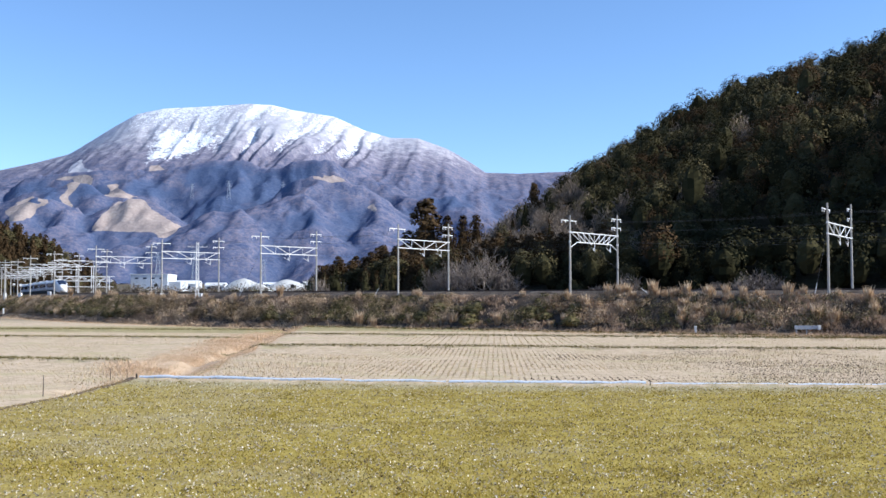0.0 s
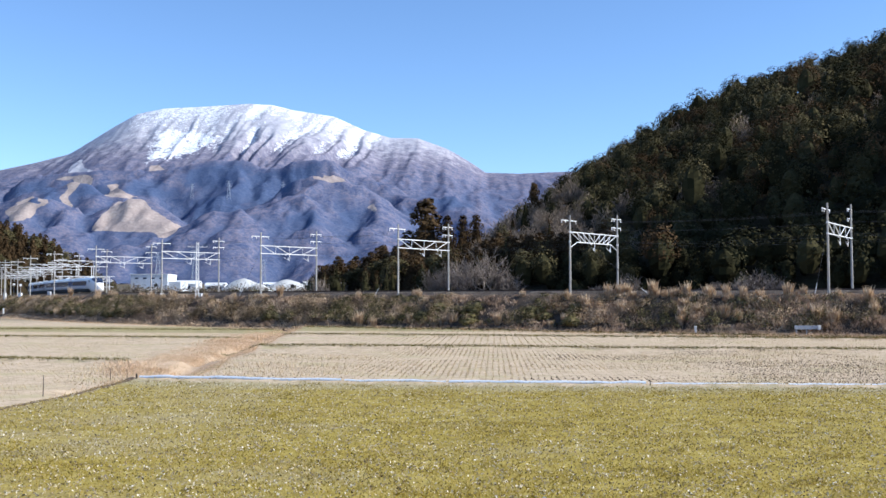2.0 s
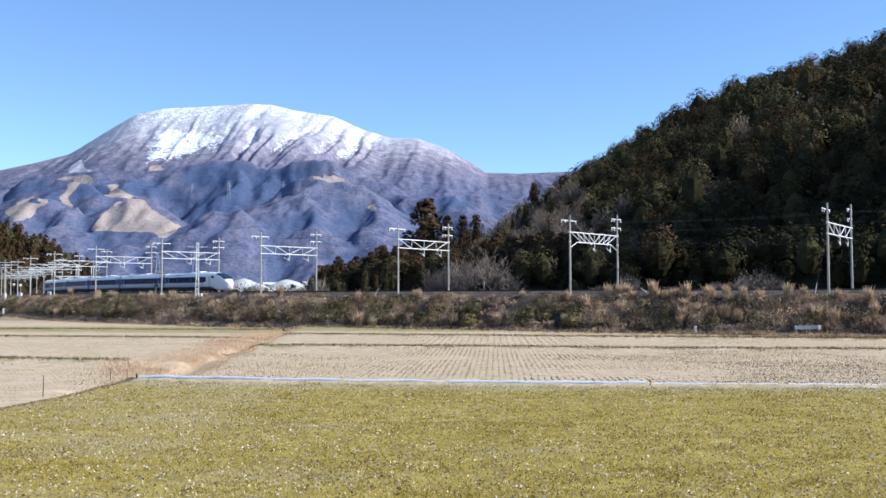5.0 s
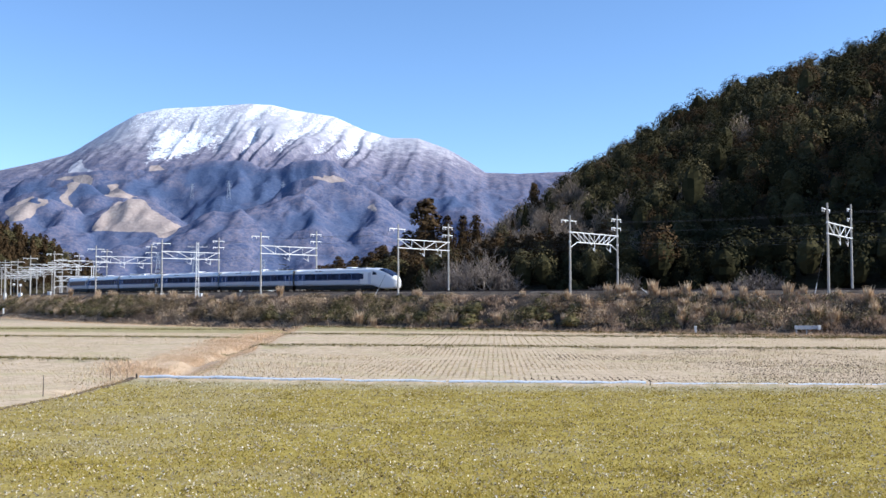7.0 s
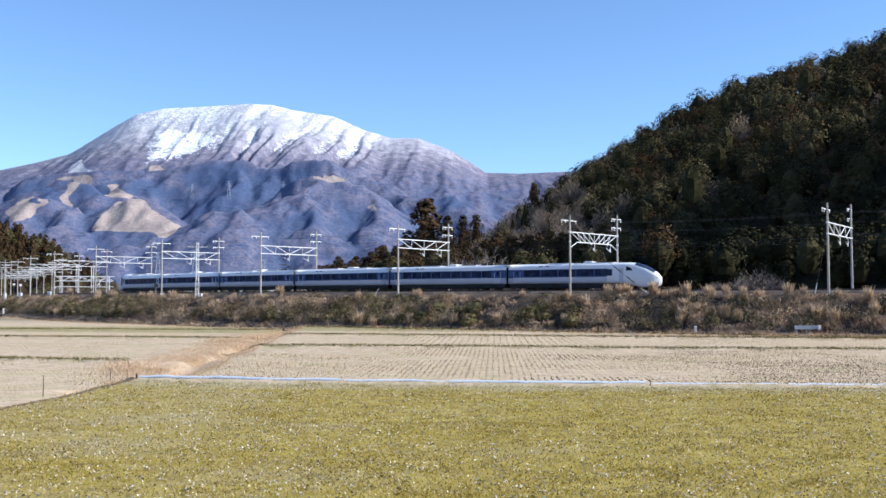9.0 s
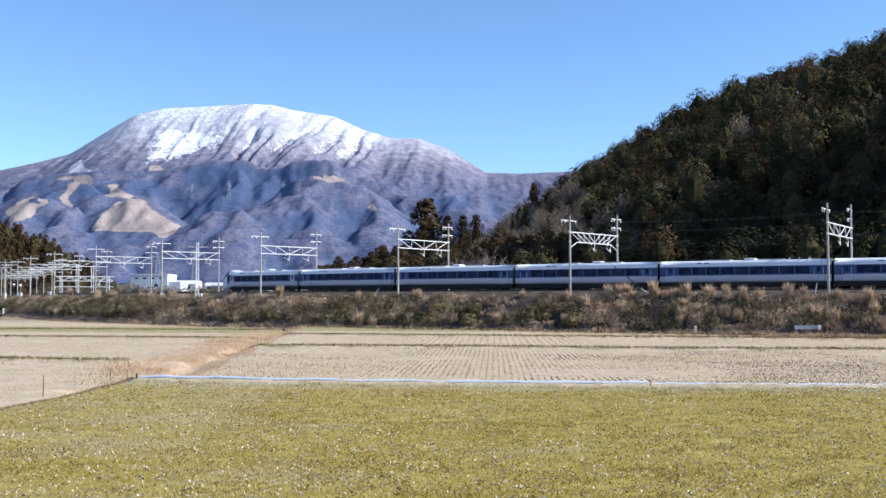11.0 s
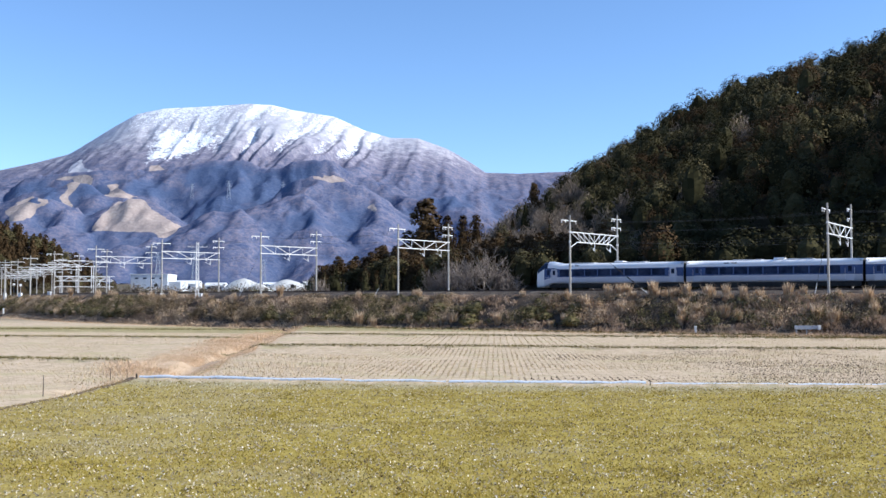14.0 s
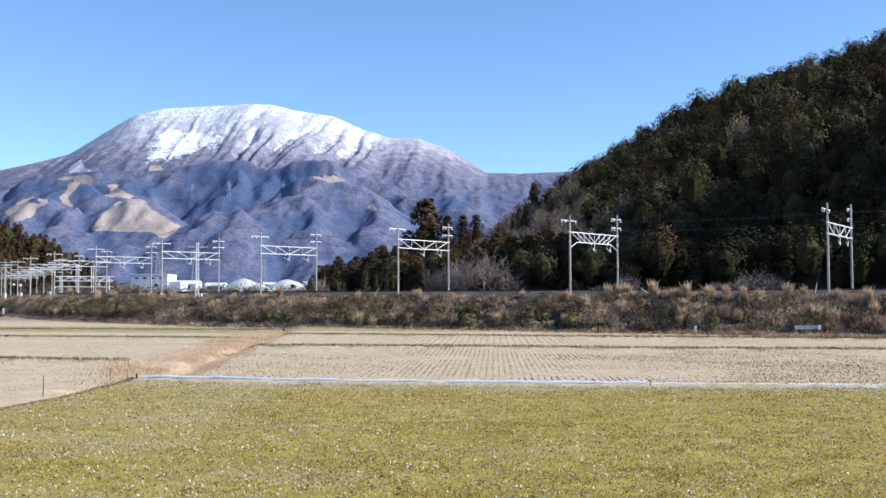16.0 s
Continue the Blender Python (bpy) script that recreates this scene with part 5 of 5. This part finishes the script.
for y0, y1, dy, dx in ((43.5, 80, 0.28, 0.33), (81, 124, 0.36, 0.6)):
    yy = np.arange(y0, y1, dy)
    for q in yy:
        xs = np.arange(round(max(-15, -0.47 * q) / dx) * dx, 0.47 * q, dx)
        sx.append(xs + 0.05 * (q - 48) + rng.normal(size=len(xs)) * 0.03)
        sy.append(np.full(len(xs), q) + rng.normal(size=len(xs)) * 0.05 - 0.1 * xs)
for y0, y1, dy, dx in ((34, 69, 0.3, 0.28), (70, 160, 0.5, 0.45)):
    for q in np.arange(y0, y1, dy):
        xs = np.arange(-0.47 * q - 2, float(field_edge(np.array([q]))[0]) - 3.5, dx)
        sx.append(xs + rng.normal(size=len(xs)) * 0.05)
        sy.append(np.full(len(xs), q) + rng.normal(size=len(xs)) * 0.03 + 0.03 * (xs + 25))
sx, sy = np.concatenate(sx), np.concatenate(sy)
ok = (rng.uniform(0, 1, len(sx)) < 0.85) & ((sy > sheet_line(np.clip(sx, -20, 25)) + 0.6) | (sx < -16))
sx, sy = np.repeat(sx[ok], 2), np.repeat(sy[ok], 2)
hh = 0.04 + 0.12 * smooth01(fbm(sx * 0.12, sy * 0.22, 3, 29), 0.3, 0.7)
tagged(new("stubble", quads_mesh("stubble", blades(rng, on_ground(sx, sy), hh, 0.045, 0.7), LEAF["stubble"])), "rows of cut rice stubble on the harvested fields", "stubble", kind="stuff")
# grassy bund tops
bx, by = [], []
for y0, k in BUNDS_RIGHT:
    xs = rng.uniform(-18, 60, 6500)
    bx.append(xs), by.append(y0 + k * xs + rng.normal(size=6500) * 0.18)
for y0, k in BUNDS_LEFT:
    xs = rng.uniform(-75, -21, 4200)
    bx.append(xs), by.append(y0 + k * (xs + 25) + rng.normal(size=4200) * 0.2)
bx, by = np.concatenate(bx), np.concatenate(by)
tagged(new("bund_grass", quads_mesh("bund_grass", blades(rng, on_ground(bx, by), np.full(len(bx), 0.2), 0.04, 0.9), LEAF["bund"])), "low grass on the earth bunds between rice fields", "grass", kind="stuff")


# ---- small things along the fields and the line ----
M["sheet"] = grainy("pale_blue_plastic", (0.6, 0.66, 0.73), (0.75, 0.79, 0.84), scale=1.5, fine=18, rough=0.4, bumps=0.1)
M["stake"] = grainy("weathered_stake", (0.05, 0.038, 0.028), (0.13, 0.1, 0.075), scale=3, fine=30, rough=0.95)
M["white"] = grainy("chalky_white_paint", (0.7, 0.7, 0.69), (0.85, 0.85, 0.84), scale=0.6, fine=8, rough=0.6, bumps=0.1)
M["cladding"] = grainy("pale_factory_cladding", (0.6, 0.64, 0.7), (0.7, 0.73, 0.77), scale=0.05, fine=0.8, rough=0.6, bumps=0)
M["rooftile"] = grainy("grey_roof_tiles", (0.1, 0.11, 0.13), (0.22, 0.23, 0.26), scale=0.2, fine=2, rough=0.7)
M["redroof"] = grainy("faded_red_roof", (0.3, 0.16, 0.13), (0.42, 0.25, 0.21), scale=0.2, fine=2, rough=0.8)
M["gravelheap"] = grainy("pale_crushed_stone", (0.5, 0.5, 0.47), (0.68, 0.67, 0.63), scale=0.08, fine=0.7, rough=0.95, bumps=0.5, dist=0.4)
M["faded"] = grainy("weathered_tower_steel", (0.3, 0.34, 0.4), (0.42, 0.46, 0.52), scale=0.1, fine=1, rough=0.6, bumps=0)


def ridge_sheet(xa, xb, height, seed):
    """A corrugated plastic bund sheet standing on edge."""
    rr = np.random.default_rng(seed)
    xs = np.arange(xa, xb, 0.05)
    ys = sheet_line(xs) + 0.1 + 0.007 * np.sin(xs * 2 * np.pi / 0.2) + 0.12 * (fbm(xs * 0.5, xs * 0, 3, seed) - 0.5)
    zb = ground_z(xs, ys) - 0.04
    zt = zb + 0.03 + 0.6 * height * (0.75 + 0.5 * fbm(xs * 0.7, xs * 0 + 3, 3, seed + 5))
    front = np.stack([np.column_stack([xs, ys, zb]), np.column_stack([xs, ys + 0.14, zt])], 1)
    back = front + (0, 0.012, 0)
    v_ = np.stack([front[:, 0], front[:, 1], back[:, 1], back[:, 0]], 1)
    i = np.arange(len(xs) * 4).reshape(-1, 4)
    f_ = np.concatenate([np.stack([i[:-1, k], i[1:, k], i[1:, (k + 1) % 4], i[:-1, (k + 1) % 4]], 1) for k in range(4)])
    return tagged(new("bund_sheet", mesh_np("bund_sheet", v_.reshape(-1, 3), f_, M["sheet"])), "pale blue corrugated plastic sheet edging the rice field", "plastic sheet", "bund sheets")


ridge_sheet(-14.4, -9.2, 0.19, 3)
ridge_sheet(-9.25, -4.6, 0.16, 4)
ridge_sheet(-4.5, 0.2, 0.13, 5)
ridge_sheet(0.25, 9.0, 0.17, 6)
ridge_sheet(9.1, 15.0, 0.07, 7)
ridge_sheet(15.1, 24.0, 0.08, 8)
for x, y, h, r_ in ((-18.0, 46.0, 0.95, 0.022), (-17.6, 54.0, 0.7, 0.02), (-16.9, 54.6, 0.6, 0.014), (9.05, 44.7, 0.3, 0.02), (-14.5, 48.3, 0.22, 0.05)):
    bm = bmesh.new()
    z = float(ground_z(np.array([x]), np.array([y]))[0])
    rod(bm, (0, 0, -0.2), (0.02, 0.01, h * 0.55), r_, r_ * 0.9, 7)
    rod(bm, (0.02, 0.01, h * 0.55), (0.0, 0.02, h), r_ * 0.9, r_ * 0.7, 7)
    ob = part("wooden_stake", bm, M["stake"], None)
    ob.location = (x, y, z)
    tagged(ob, "thin dark wooden stake at the field edge", "stake", "stakes at the field edge")
# churned wheel marks in the harvested field
rng = np.random.default_rng(33)
quads = []
cx, cy = np.meshgrid(np.arange(-12, 26, 0.33), np.arange(0.7, 33, 0.28))
cx, cy = cx.ravel(), cy.ravel()
cy = cy + sheet_line(cx)
cx = cx + 0.05 * (cy - 48) + 0.1
worn_ = fbm(cx * 0.1, cy * 0.16, 3, 39) + 0.16 * np.exp(-((cx - 2.5) / 6) ** 2 - ((cy - sheet_line(cx) - 1.5) / 3.0) ** 2) - 0.006 * (cy - 48)
ok = rng.uniform(0.47, 0.64, len(cx)) < worn_
cx, cy = np.repeat(cx[ok], 2), np.repeat(cy[ok], 2)
spots = on_ground(cx + rng.normal(size=len(cx)) * 0.03, cy + rng.normal(size=len(cx)) * 0.06) + (0, 0, 0.03)
quads = [cards(rng, spots, 0.062, 0.5)]
# dark flat specks added to stand in for small holes in the soil
x, y = scatter(14000, 17.5, 46.8)
near_specks = cards(rng, on_ground(x, y) + (0, 0, 0.035), 0.04, 0.5)
M["clod"] = islands("dark_soil_bits", [(0.0, (0.1, 0.075, 0.05)), (0.6, (0.2, 0.155, 0.11)), (1.0, (0.36, 0.29, 0.21))], 0.95)
tagged(new("wheel_ruts", quads_mesh("wheel_ruts", quads, M["clod"])), "dark churned clods of wheel ruts in the stubble", "ruts", kind="stuff")
tagged(new("hole_specks", quads_mesh("hole_specks", near_specks, M["clod"])), "small dark specks for soil holes between grass and straw", "clods", kind="stuff")
# steel barrier at the foot of the bank
bar = new("culvert_guard")
bar.location = (36.6, 102.6, 0.55)
bar.scale = (0.85, 0.85, 0.72)
for i in range(3):
    bm = bmesh.new()
    box(bm, (-1.45, -0.05, 0.2 + 0.19 * i), (1.3, 0.05, 0.36 + 0.19 * i), 0.02)
    part("rail", bm, M["faded"], bar)
# white end block puts the sun on the guard's right face into colour
bm = bmesh.new()
box(bm, (1.3, -0.25, 0.15), (1.62, 0.25, 0.78), 0.03)
part("sunlit_end", bm, M["white"], bar, "white end block painted as the sunlit end face")
for x in (-1.2, 0.0):
    bm = bmesh.new()
    box(bm, (x - 0.05, -0.02, -0.9), (x + 0.05, 0.12, 0.75), 0.01)
    part("post", bm, M["faded"], bar)
tagged(bar, "low grey steel guard, its sunlit end painted white", "barrier")
for x, y, z in ((13.7, 121.5, 0.35), (27.0, 109.0, 0.25), (-82, 190, 1.3), (-2.5, 131, 0.3)):
    bm = bmesh.new()
    box(bm, (-0.11, -0.11, -0.4), (0.11, 0.11, 0.5), 0.03)
    box(bm, (-0.14, -0.14, 0.5), (0.14, 0.14, 0.62), 0.04)
    ob = part("boundary_marker", bm, M["white"], None)
    ob.location = (x, y, z)
    tagged(ob, "small white boundary marker post in dry grass", "marker post", "markers along the bank")


def lattice_mast(h, w0, w1, panels, mat, arms, name="lattice_mast", thick=0.045, up=None):
    """A four-legged braced mast with crossarms (height, half width)."""
    g = new(name)
    corner = lambda k, z: Vector(((1, 1, -1, -1)[k], (1, -1, -1, 1)[k], 0)) * (w0 + (w1 - w0) * z / h) * 0.5 + Vector((0, 0, z))
    for k in range(4):
        bm = bmesh.new()
        rod(bm, corner(k, -0.6), corner(k, h), thick, thick * 0.8, 5)
        part("leg", bm, mat, g)
        for j in range(panels):
            za, zb = h * j / panels, h * (j + 1) / panels
            bm = bmesh.new()
            a, c = (k, (k + 1) % 4) if j % 2 else ((k + 1) % 4, k)
            rod(bm, corner(a, za), corner(c, zb), thick * 0.6, None, 4)
            part("brace", bm, mat, g)
    for z, w in arms:
        bm = bmesh.new()
        rod(bm, (-w, 0, z), (w, 0, z), thick * 1.2, None, 5)
        arm = part("crossarm", bm, mat, g)
        for x in (-w, -w * 0.5, w * 0.5, w):
            bm = bmesh.new()
            rod(bm, (x, 0, z), (x, 0, z + 5 * thick), thick * 1.3, None, 6)
            part("insulator", bm, M["porcelain"] if mat is M["steel"] else mat, arm)
    return g


mast = lattice_mast(8.9, 0.52, 0.34, 11, M["steel"], [(8.1, 1.5)])
x, y, _ = track(49.0, 9.2)
mast.matrix_basis = pose(x, y, 4.1, 0, 0, 10)
tagged(mast, "white steel lattice mast with one crossarm beside the track", "mast")


def line_pole(s, o, h, arms, label):
    g = new("line_pole")
    x, y, t = track(s, o)
    g.matrix_basis = pose(x, y, 4.0, 0, 0, 8)
    bm = bmesh.new()
    rod(bm, (0, 0, -0.8), (0, 0, h), 0.17, 0.11, 10)
    part("pole", bm, M["concrete"], g)
    for z, w, dx in arms:
        bm = bmesh.new()
        box(bm, (-w + dx, -0.2, z - 0.05), (w + dx, -0.1, z + 0.05), 0.01)
        arm = part("crossarm", bm, M["steel"], g)
        for k in range(5):
            insulator(arm, (dx - w + 0.1 + (2 * w - 0.2) * k / 4, -0.15, z + 0.22), 0.06, 0.2)
    return tagged(g, label, "utility pole", "poles beside the line")


line_pole(165, 12, 9.6, [(8.9, 1.3, 0.0), (8.2, 1.3, 0.0)], "concrete utility pole with two crossarms beside the track")
line_pole(255, 14, 10.5, [(9.6, 1.3, 0.0), (8.7, 1.1, 0.0)], "concrete utility pole with two crossarms beside the track")
# switching frame of white steel behind the curve
frame_ = new("switchyard_frame")
frame_.matrix_basis = pose(-112, 318, 3.0, 0, 0, 25)
for x in (-7, -2.3, 2.3, 7):
    for y in (-3, 3):
        bm = bmesh.new()
        box(bm, (x - 0.1, y - 0.1, -1), (x + 0.1, y + 0.1, 10.8 if abs(x) < 3 else 7.6), 0.02)
        part("post", bm, M["steel"], frame_)
for y in (-3, 3):
    for z in (4.2, 6.0, 7.4):
        bm = bmesh.new()
        box(bm, (-8.5, y - 0.06, z), (8.5, y + 0.06, z + 0.13), 0.02)
        part("beam", bm, M["steel"], frame_)
    for i in range(9):
        bm = bmesh.new()
        xa = -8 + i * 1.8
        rod(bm, (xa, y, 6.0 if i % 2 else 7.4), (xa + 1.8, y, 7.4 if i % 2 else 6.0), 0.08, None, 5)
        part("brace", bm, M["steel"], frame_)
for i in range(7):
    bm = bmesh.new()
    rod(bm, (-7.6 + i * 2.4, -3.2, 7.55), (-7.6 + i * 2.4, 3.2, 7.55), 0.08, None, 5)
    part("tie", bm, M["steel"], frame_)
tagged(frame_, "white galvanised steel switchyard frame behind the railway", "switchyard")
for s, o, w, h in ((117, 9.2, 0.35, 1.1), (60, 9.1, 0.3, 0.55), (47.5, 9.5, 0.22, 0.5), (147, 10.2, 0.4, 0.9), (171, 11.5, 0.35, 1.0)):
    x, y, _ = track(s, o)
    g = new("relay_cabinet")
    g.matrix_basis = pose(x, y, 4.05, 0, 0, rnd.uniform(-30, 30))
    bm = bmesh.new()
    box(bm, (-w, -w * 0.8, 0), (w, w * 0.8, h), 0.04)
    part("cabinet", bm, M["white"], g)
    bm = bmesh.new()
    box(bm, (-w * 1.12, -w * 0.92, h), (w * 1.12, w * 0.92, h + 0.07), 0.02)
    part("lid", bm, M["steel"], g)
    bm = bmesh.new()
    box(bm, (-w * 1.1, -w * 0.9, -0.5), (w * 1.1, w * 0.9, 0.0), 0.03)
    part("plinth", bm, M["concrete"], g)
    tagged(g, "white metal relay cabinet beside the track", "cabinet", "relay cabinets")
# signals seen end on near the curve
for s, o, h in ((205, 7.2, 3.6), (196, -3.2, 2.6), (172, 7.6, 3.0), (66, 7.0, 1.9), (40, -3.4, 1.6)):
    x, y, _ = track(s, o)
    g = new("track_signal")
    g.matrix_basis = pose(x, y, 4.2, 0, 0, 20)
    bm = bmesh.new()
    rod(bm, (0, 0, -0.4), (0, 0, h), 0.06, 0.05, 8)
    part("post", bm, M["concrete"], g)
    bm = bmesh.new()
    rod(bm, (0, -0.1, h), (0, 0.02, h), 0.34, 0.34, 14)
    part("disc", bm, M["white"] if s > 100 else M["black"], g)
    tagged(g, "round-headed signal on a thin post beside the rails", "signal", "signals along the line")


def guy(s, o, top, foot_ds, foot_o, label="thin steel guy wire with a white sleeve"):
    g = new("guy_wire")
    xa, ya, _ = track(s, o)
    xb, yb, _ = track(s + foot_ds, o + foot_o)
    a, b_ = Vector((xa, ya, top)), Vector((xb, yb, 4.1))
    bm = bmesh.new()
    rod(bm, b_, a, 0.016, None, 5)
    part("cable", bm, M["wire"], g)
    bm = bmesh.new()
    d = (a - b_).normalized()
    rod(bm, b_, b_ + d * 1.4, 0.045, None, 7)
    part("sleeve", bm, M["white"], g)
    tagged(g, label, "guy wire", "guy wires")
    return g, b_, d


guy(5.2, 8.4, 11.6, 5.0, 0)
guy(33.6, 8.4, 11.2, 5.2, 0)
guy(60.8, 8.4, 11.0, 5.5, 0)
guy(-50, 8.4, 11.5, 1.6, -0.5)
g, b_, d = guy(-22.4, 8.4, 10.2, -8.0, 0.3)
for q in (2.6, 4.6):
    bm = bmesh.new()
    rod(bm, b_ + d * q, b_ + d * (q + 1.2), 0.06, None, 7)
    part("insulator", bm, M["black"], g, "long dark insulator")

# ---- the far plain: factory, houses, heaps, brush, pylons ----
fac = new("factory")
fac.location = (-202, 700, 3.5)
bm = bmesh.new()
box(bm, (-13, 0, -2), (12.5, 24, 16), 0.15)
part("wall", bm, M["cladding"], fac)
bm = bmesh.new()
box(bm, (-13.3, -0.3, 15.9), (12.8, 24.3, 16.6), 0.1)
part("parapet", bm, M["white"], fac)
bm = bmesh.new()
box(bm, (12.5, 2, -2), (21, 22, 11.5), 0.15)
part("annex", bm, M["cladding"], fac)
for i in range(4):
    bm = bmesh.new()
    box(bm, (-10 + i * 5.6, -0.08, 13.2), (-7.6 + i * 5.6, 0.05, 14.2), 0.03)
    part("window", bm, M["glass"], fac)
for i in range(5):
    bm = bmesh.new()
    box(bm, (-12 + i * 4.7, -6, -2), (-8.2 + i * 4.7, -3, 6.5 + (i % 2)), 0.1)
    part("silo", bm, M["white"], fac)
tagged(fac, "large pale flat-roofed factory hall on the plain", "factory")


def house(x, y, z, w, d_, h, roof, turn, wall="white"):
    g = new("house")
    g.matrix_basis = pose(x, y, z, 0, 0, turn)
    bm = bmesh.new()
    box(bm, (-w, -d_, -4), (w, d_, h), 0.05)
    part("wall", bm, M[wall], g)
    bm = bmesh.new()
    e = 0.6
    pts = [(-w - e, -d_ - e, h), (w + e, -d_ - e, h), (w + e, 0, h + d_ * 0.55), (-w - e, 0, h + d_ * 0.55), (-w - e, d_ + e, h), (w + e, d_ + e, h)]
    vs_ = [bm.verts.new(p) for p in pts]
    for f_ in ((0, 1, 2, 3), (3, 2, 5, 4), (0, 3, 4), (1, 5, 2), (0, 4, 5, 1)):
        bm.faces.new([vs_[k] for k in f_])
    part("roof", bm, M[roof], g)
    for i in range(3):
        bm = bmesh.new()
        xa = -w * 0.75 + i * w * 0.55
        box(bm, (xa, -d_ - 0.06, h * 0.45), (xa + w * 0.32, -d_ + 0.05, h * 0.8), 0.02)
        part("window", bm, M["glass"], g)
    return tagged(g, {"rooftile": "white-walled house with a grey tiled roof", "redroof": "white-walled house with a faded red roof", "white": "long low building with a pale roof"}[roof], "house", "houses on the far plain")


for x, y, z, w, d_, h, roof, turn in ((-232, 900, 11, 14, 6, 7.5, "white", 4), (-205, 920, 11, 9, 5, 6, "white", -6), (-188, 960, 12, 5, 4, 6, "rooftile", 20), (-172, 1010, 13, 6, 4, 6, "white", 10), (-152, 1040, 20, 5, 4, 6, "rooftile", -15), (-140, 1060, 22, 5, 4, 6, "white", 30), (-128, 1050, 20, 6, 4, 6, "rooftile", 5), (-119, 1080, 21, 5, 4, 5, "white", -25),
                                      (-295, 1090, 28, 7, 5, 6, "rooftile", 15), (-275, 1130, 26, 6, 5, 6, "white", 0), (-345, 1000, 22, 8, 6, 8, "white", 12), (-160, 1200, 24, 5, 4, 6, "white", 12), (-250, 1250, 27, 6, 5, 6, "rooftile", -8)):
    house(x, y, float(ground_z(np.array([x * 1.0]), np.array([y * 1.0]))[0]), w, d_, h, roof, turn)
for x, y, z, rx, ry, h in ((-172, 880, 11, 20, 12, 9.5), (-139, 905, 10.5, 23, 13, 9.5), (-156, 860, 10, 12, 8, 6)):
    tx, ty = np.meshgrid(np.linspace(-1.2, 1.2, 40), np.linspace(-1.2, 1.2, 30))
    dd = np.hypot(tx, ty) * (1 + 0.25 * (fbm(tx * 2 + x, ty * 2, 3, 77) - 0.5))
    tz = h * np.clip(1 - dd ** 1.4, -0.4, 1) + 0.6 * (fbm(tx * 6, ty * 6 + x, 3, 78) - 0.5)
    ti = np.arange(tx.size).reshape(tx.shape)
    ob = new("spoil_mound", mesh_np("spoil_mound", np.stack([tx * rx, ty * ry, tz], -1).reshape(-1, 3), np.stack([ti[:-1, :-1], ti[:-1, 1:], ti[1:, 1:], ti[1:, :-1]], -1).reshape(-1, 4), M["gravelheap"], smooth=True))
    ob.location = (x, y, z)
    tagged(ob, "broad pale mound of spoil on the plain", "mound", "mounds on the plain")
# brush between the line and the plain
rng = np.random.default_rng(14)
quads, index = [], []
for k in range(420):
    y = rng.uniform(235, 520)
    x = rng.uniform((60 - 784) / 1800 * y, (600 - 784) / 1800 * y)
    tx_, _, _ = track(np.interp(y, TRACK_Y, TRACK_S))
    if x < tx_ + 11:
        continue
    d = rng.normal(size=(110, 3))
    d /= np.linalg.norm(d, axis=1)[:, None]
    d[:, 2] = np.abs(d[:, 2])
    q = cards(rng, d * (3.2, 3.2, rng.uniform(3.6, 6.2) * y / 380) * rng.uniform(0.4, 1, (110, 1)), 0.4, 0.9, d)
    quads.append(q + (x, y, 2.6 + 3.5 * smooth01(y, 230, 700)))
    index.append(np.full(len(q), 0 if rng.random() < 0.75 else 1))
tagged(new("plain_brush", quads_mesh("plain_brush", quads, [LEAF["grey"], LEAF["olive"]], np.concatenate(index))), "leafless grey-brown brush on the plain behind the line", "brush", kind="stuff")


def pylon(x, y, z, h):
    g = lattice_mast(h, h * 0.2, h * 0.035, 7, M["faded"], [(h * 0.97, h * 0.13), (h * 0.84, h * 0.16), (h * 0.71, h * 0.14)], "pylon", h * 0.006)
    g.matrix_basis = pose(x, y, z, 0, 0, 25)
    return tagged(g, "grey steel lattice transmission pylon", "pylon", "pylons")


PYLONS = [(-711, 2870, 42), (-588, 2780, 52), (-442, 2800, 38)]
for x, y, h in PYLONS:
    pylon(x, y, float(mountain_z(np.array([x * 1.0]), np.array([y * 1.0]))[0]) - 1, h)
pylon(-310, 1270, 26, 37)
pylon(-345, 1230, 22, 37)
pylon(-265, 1500, 26, 34)


motions()
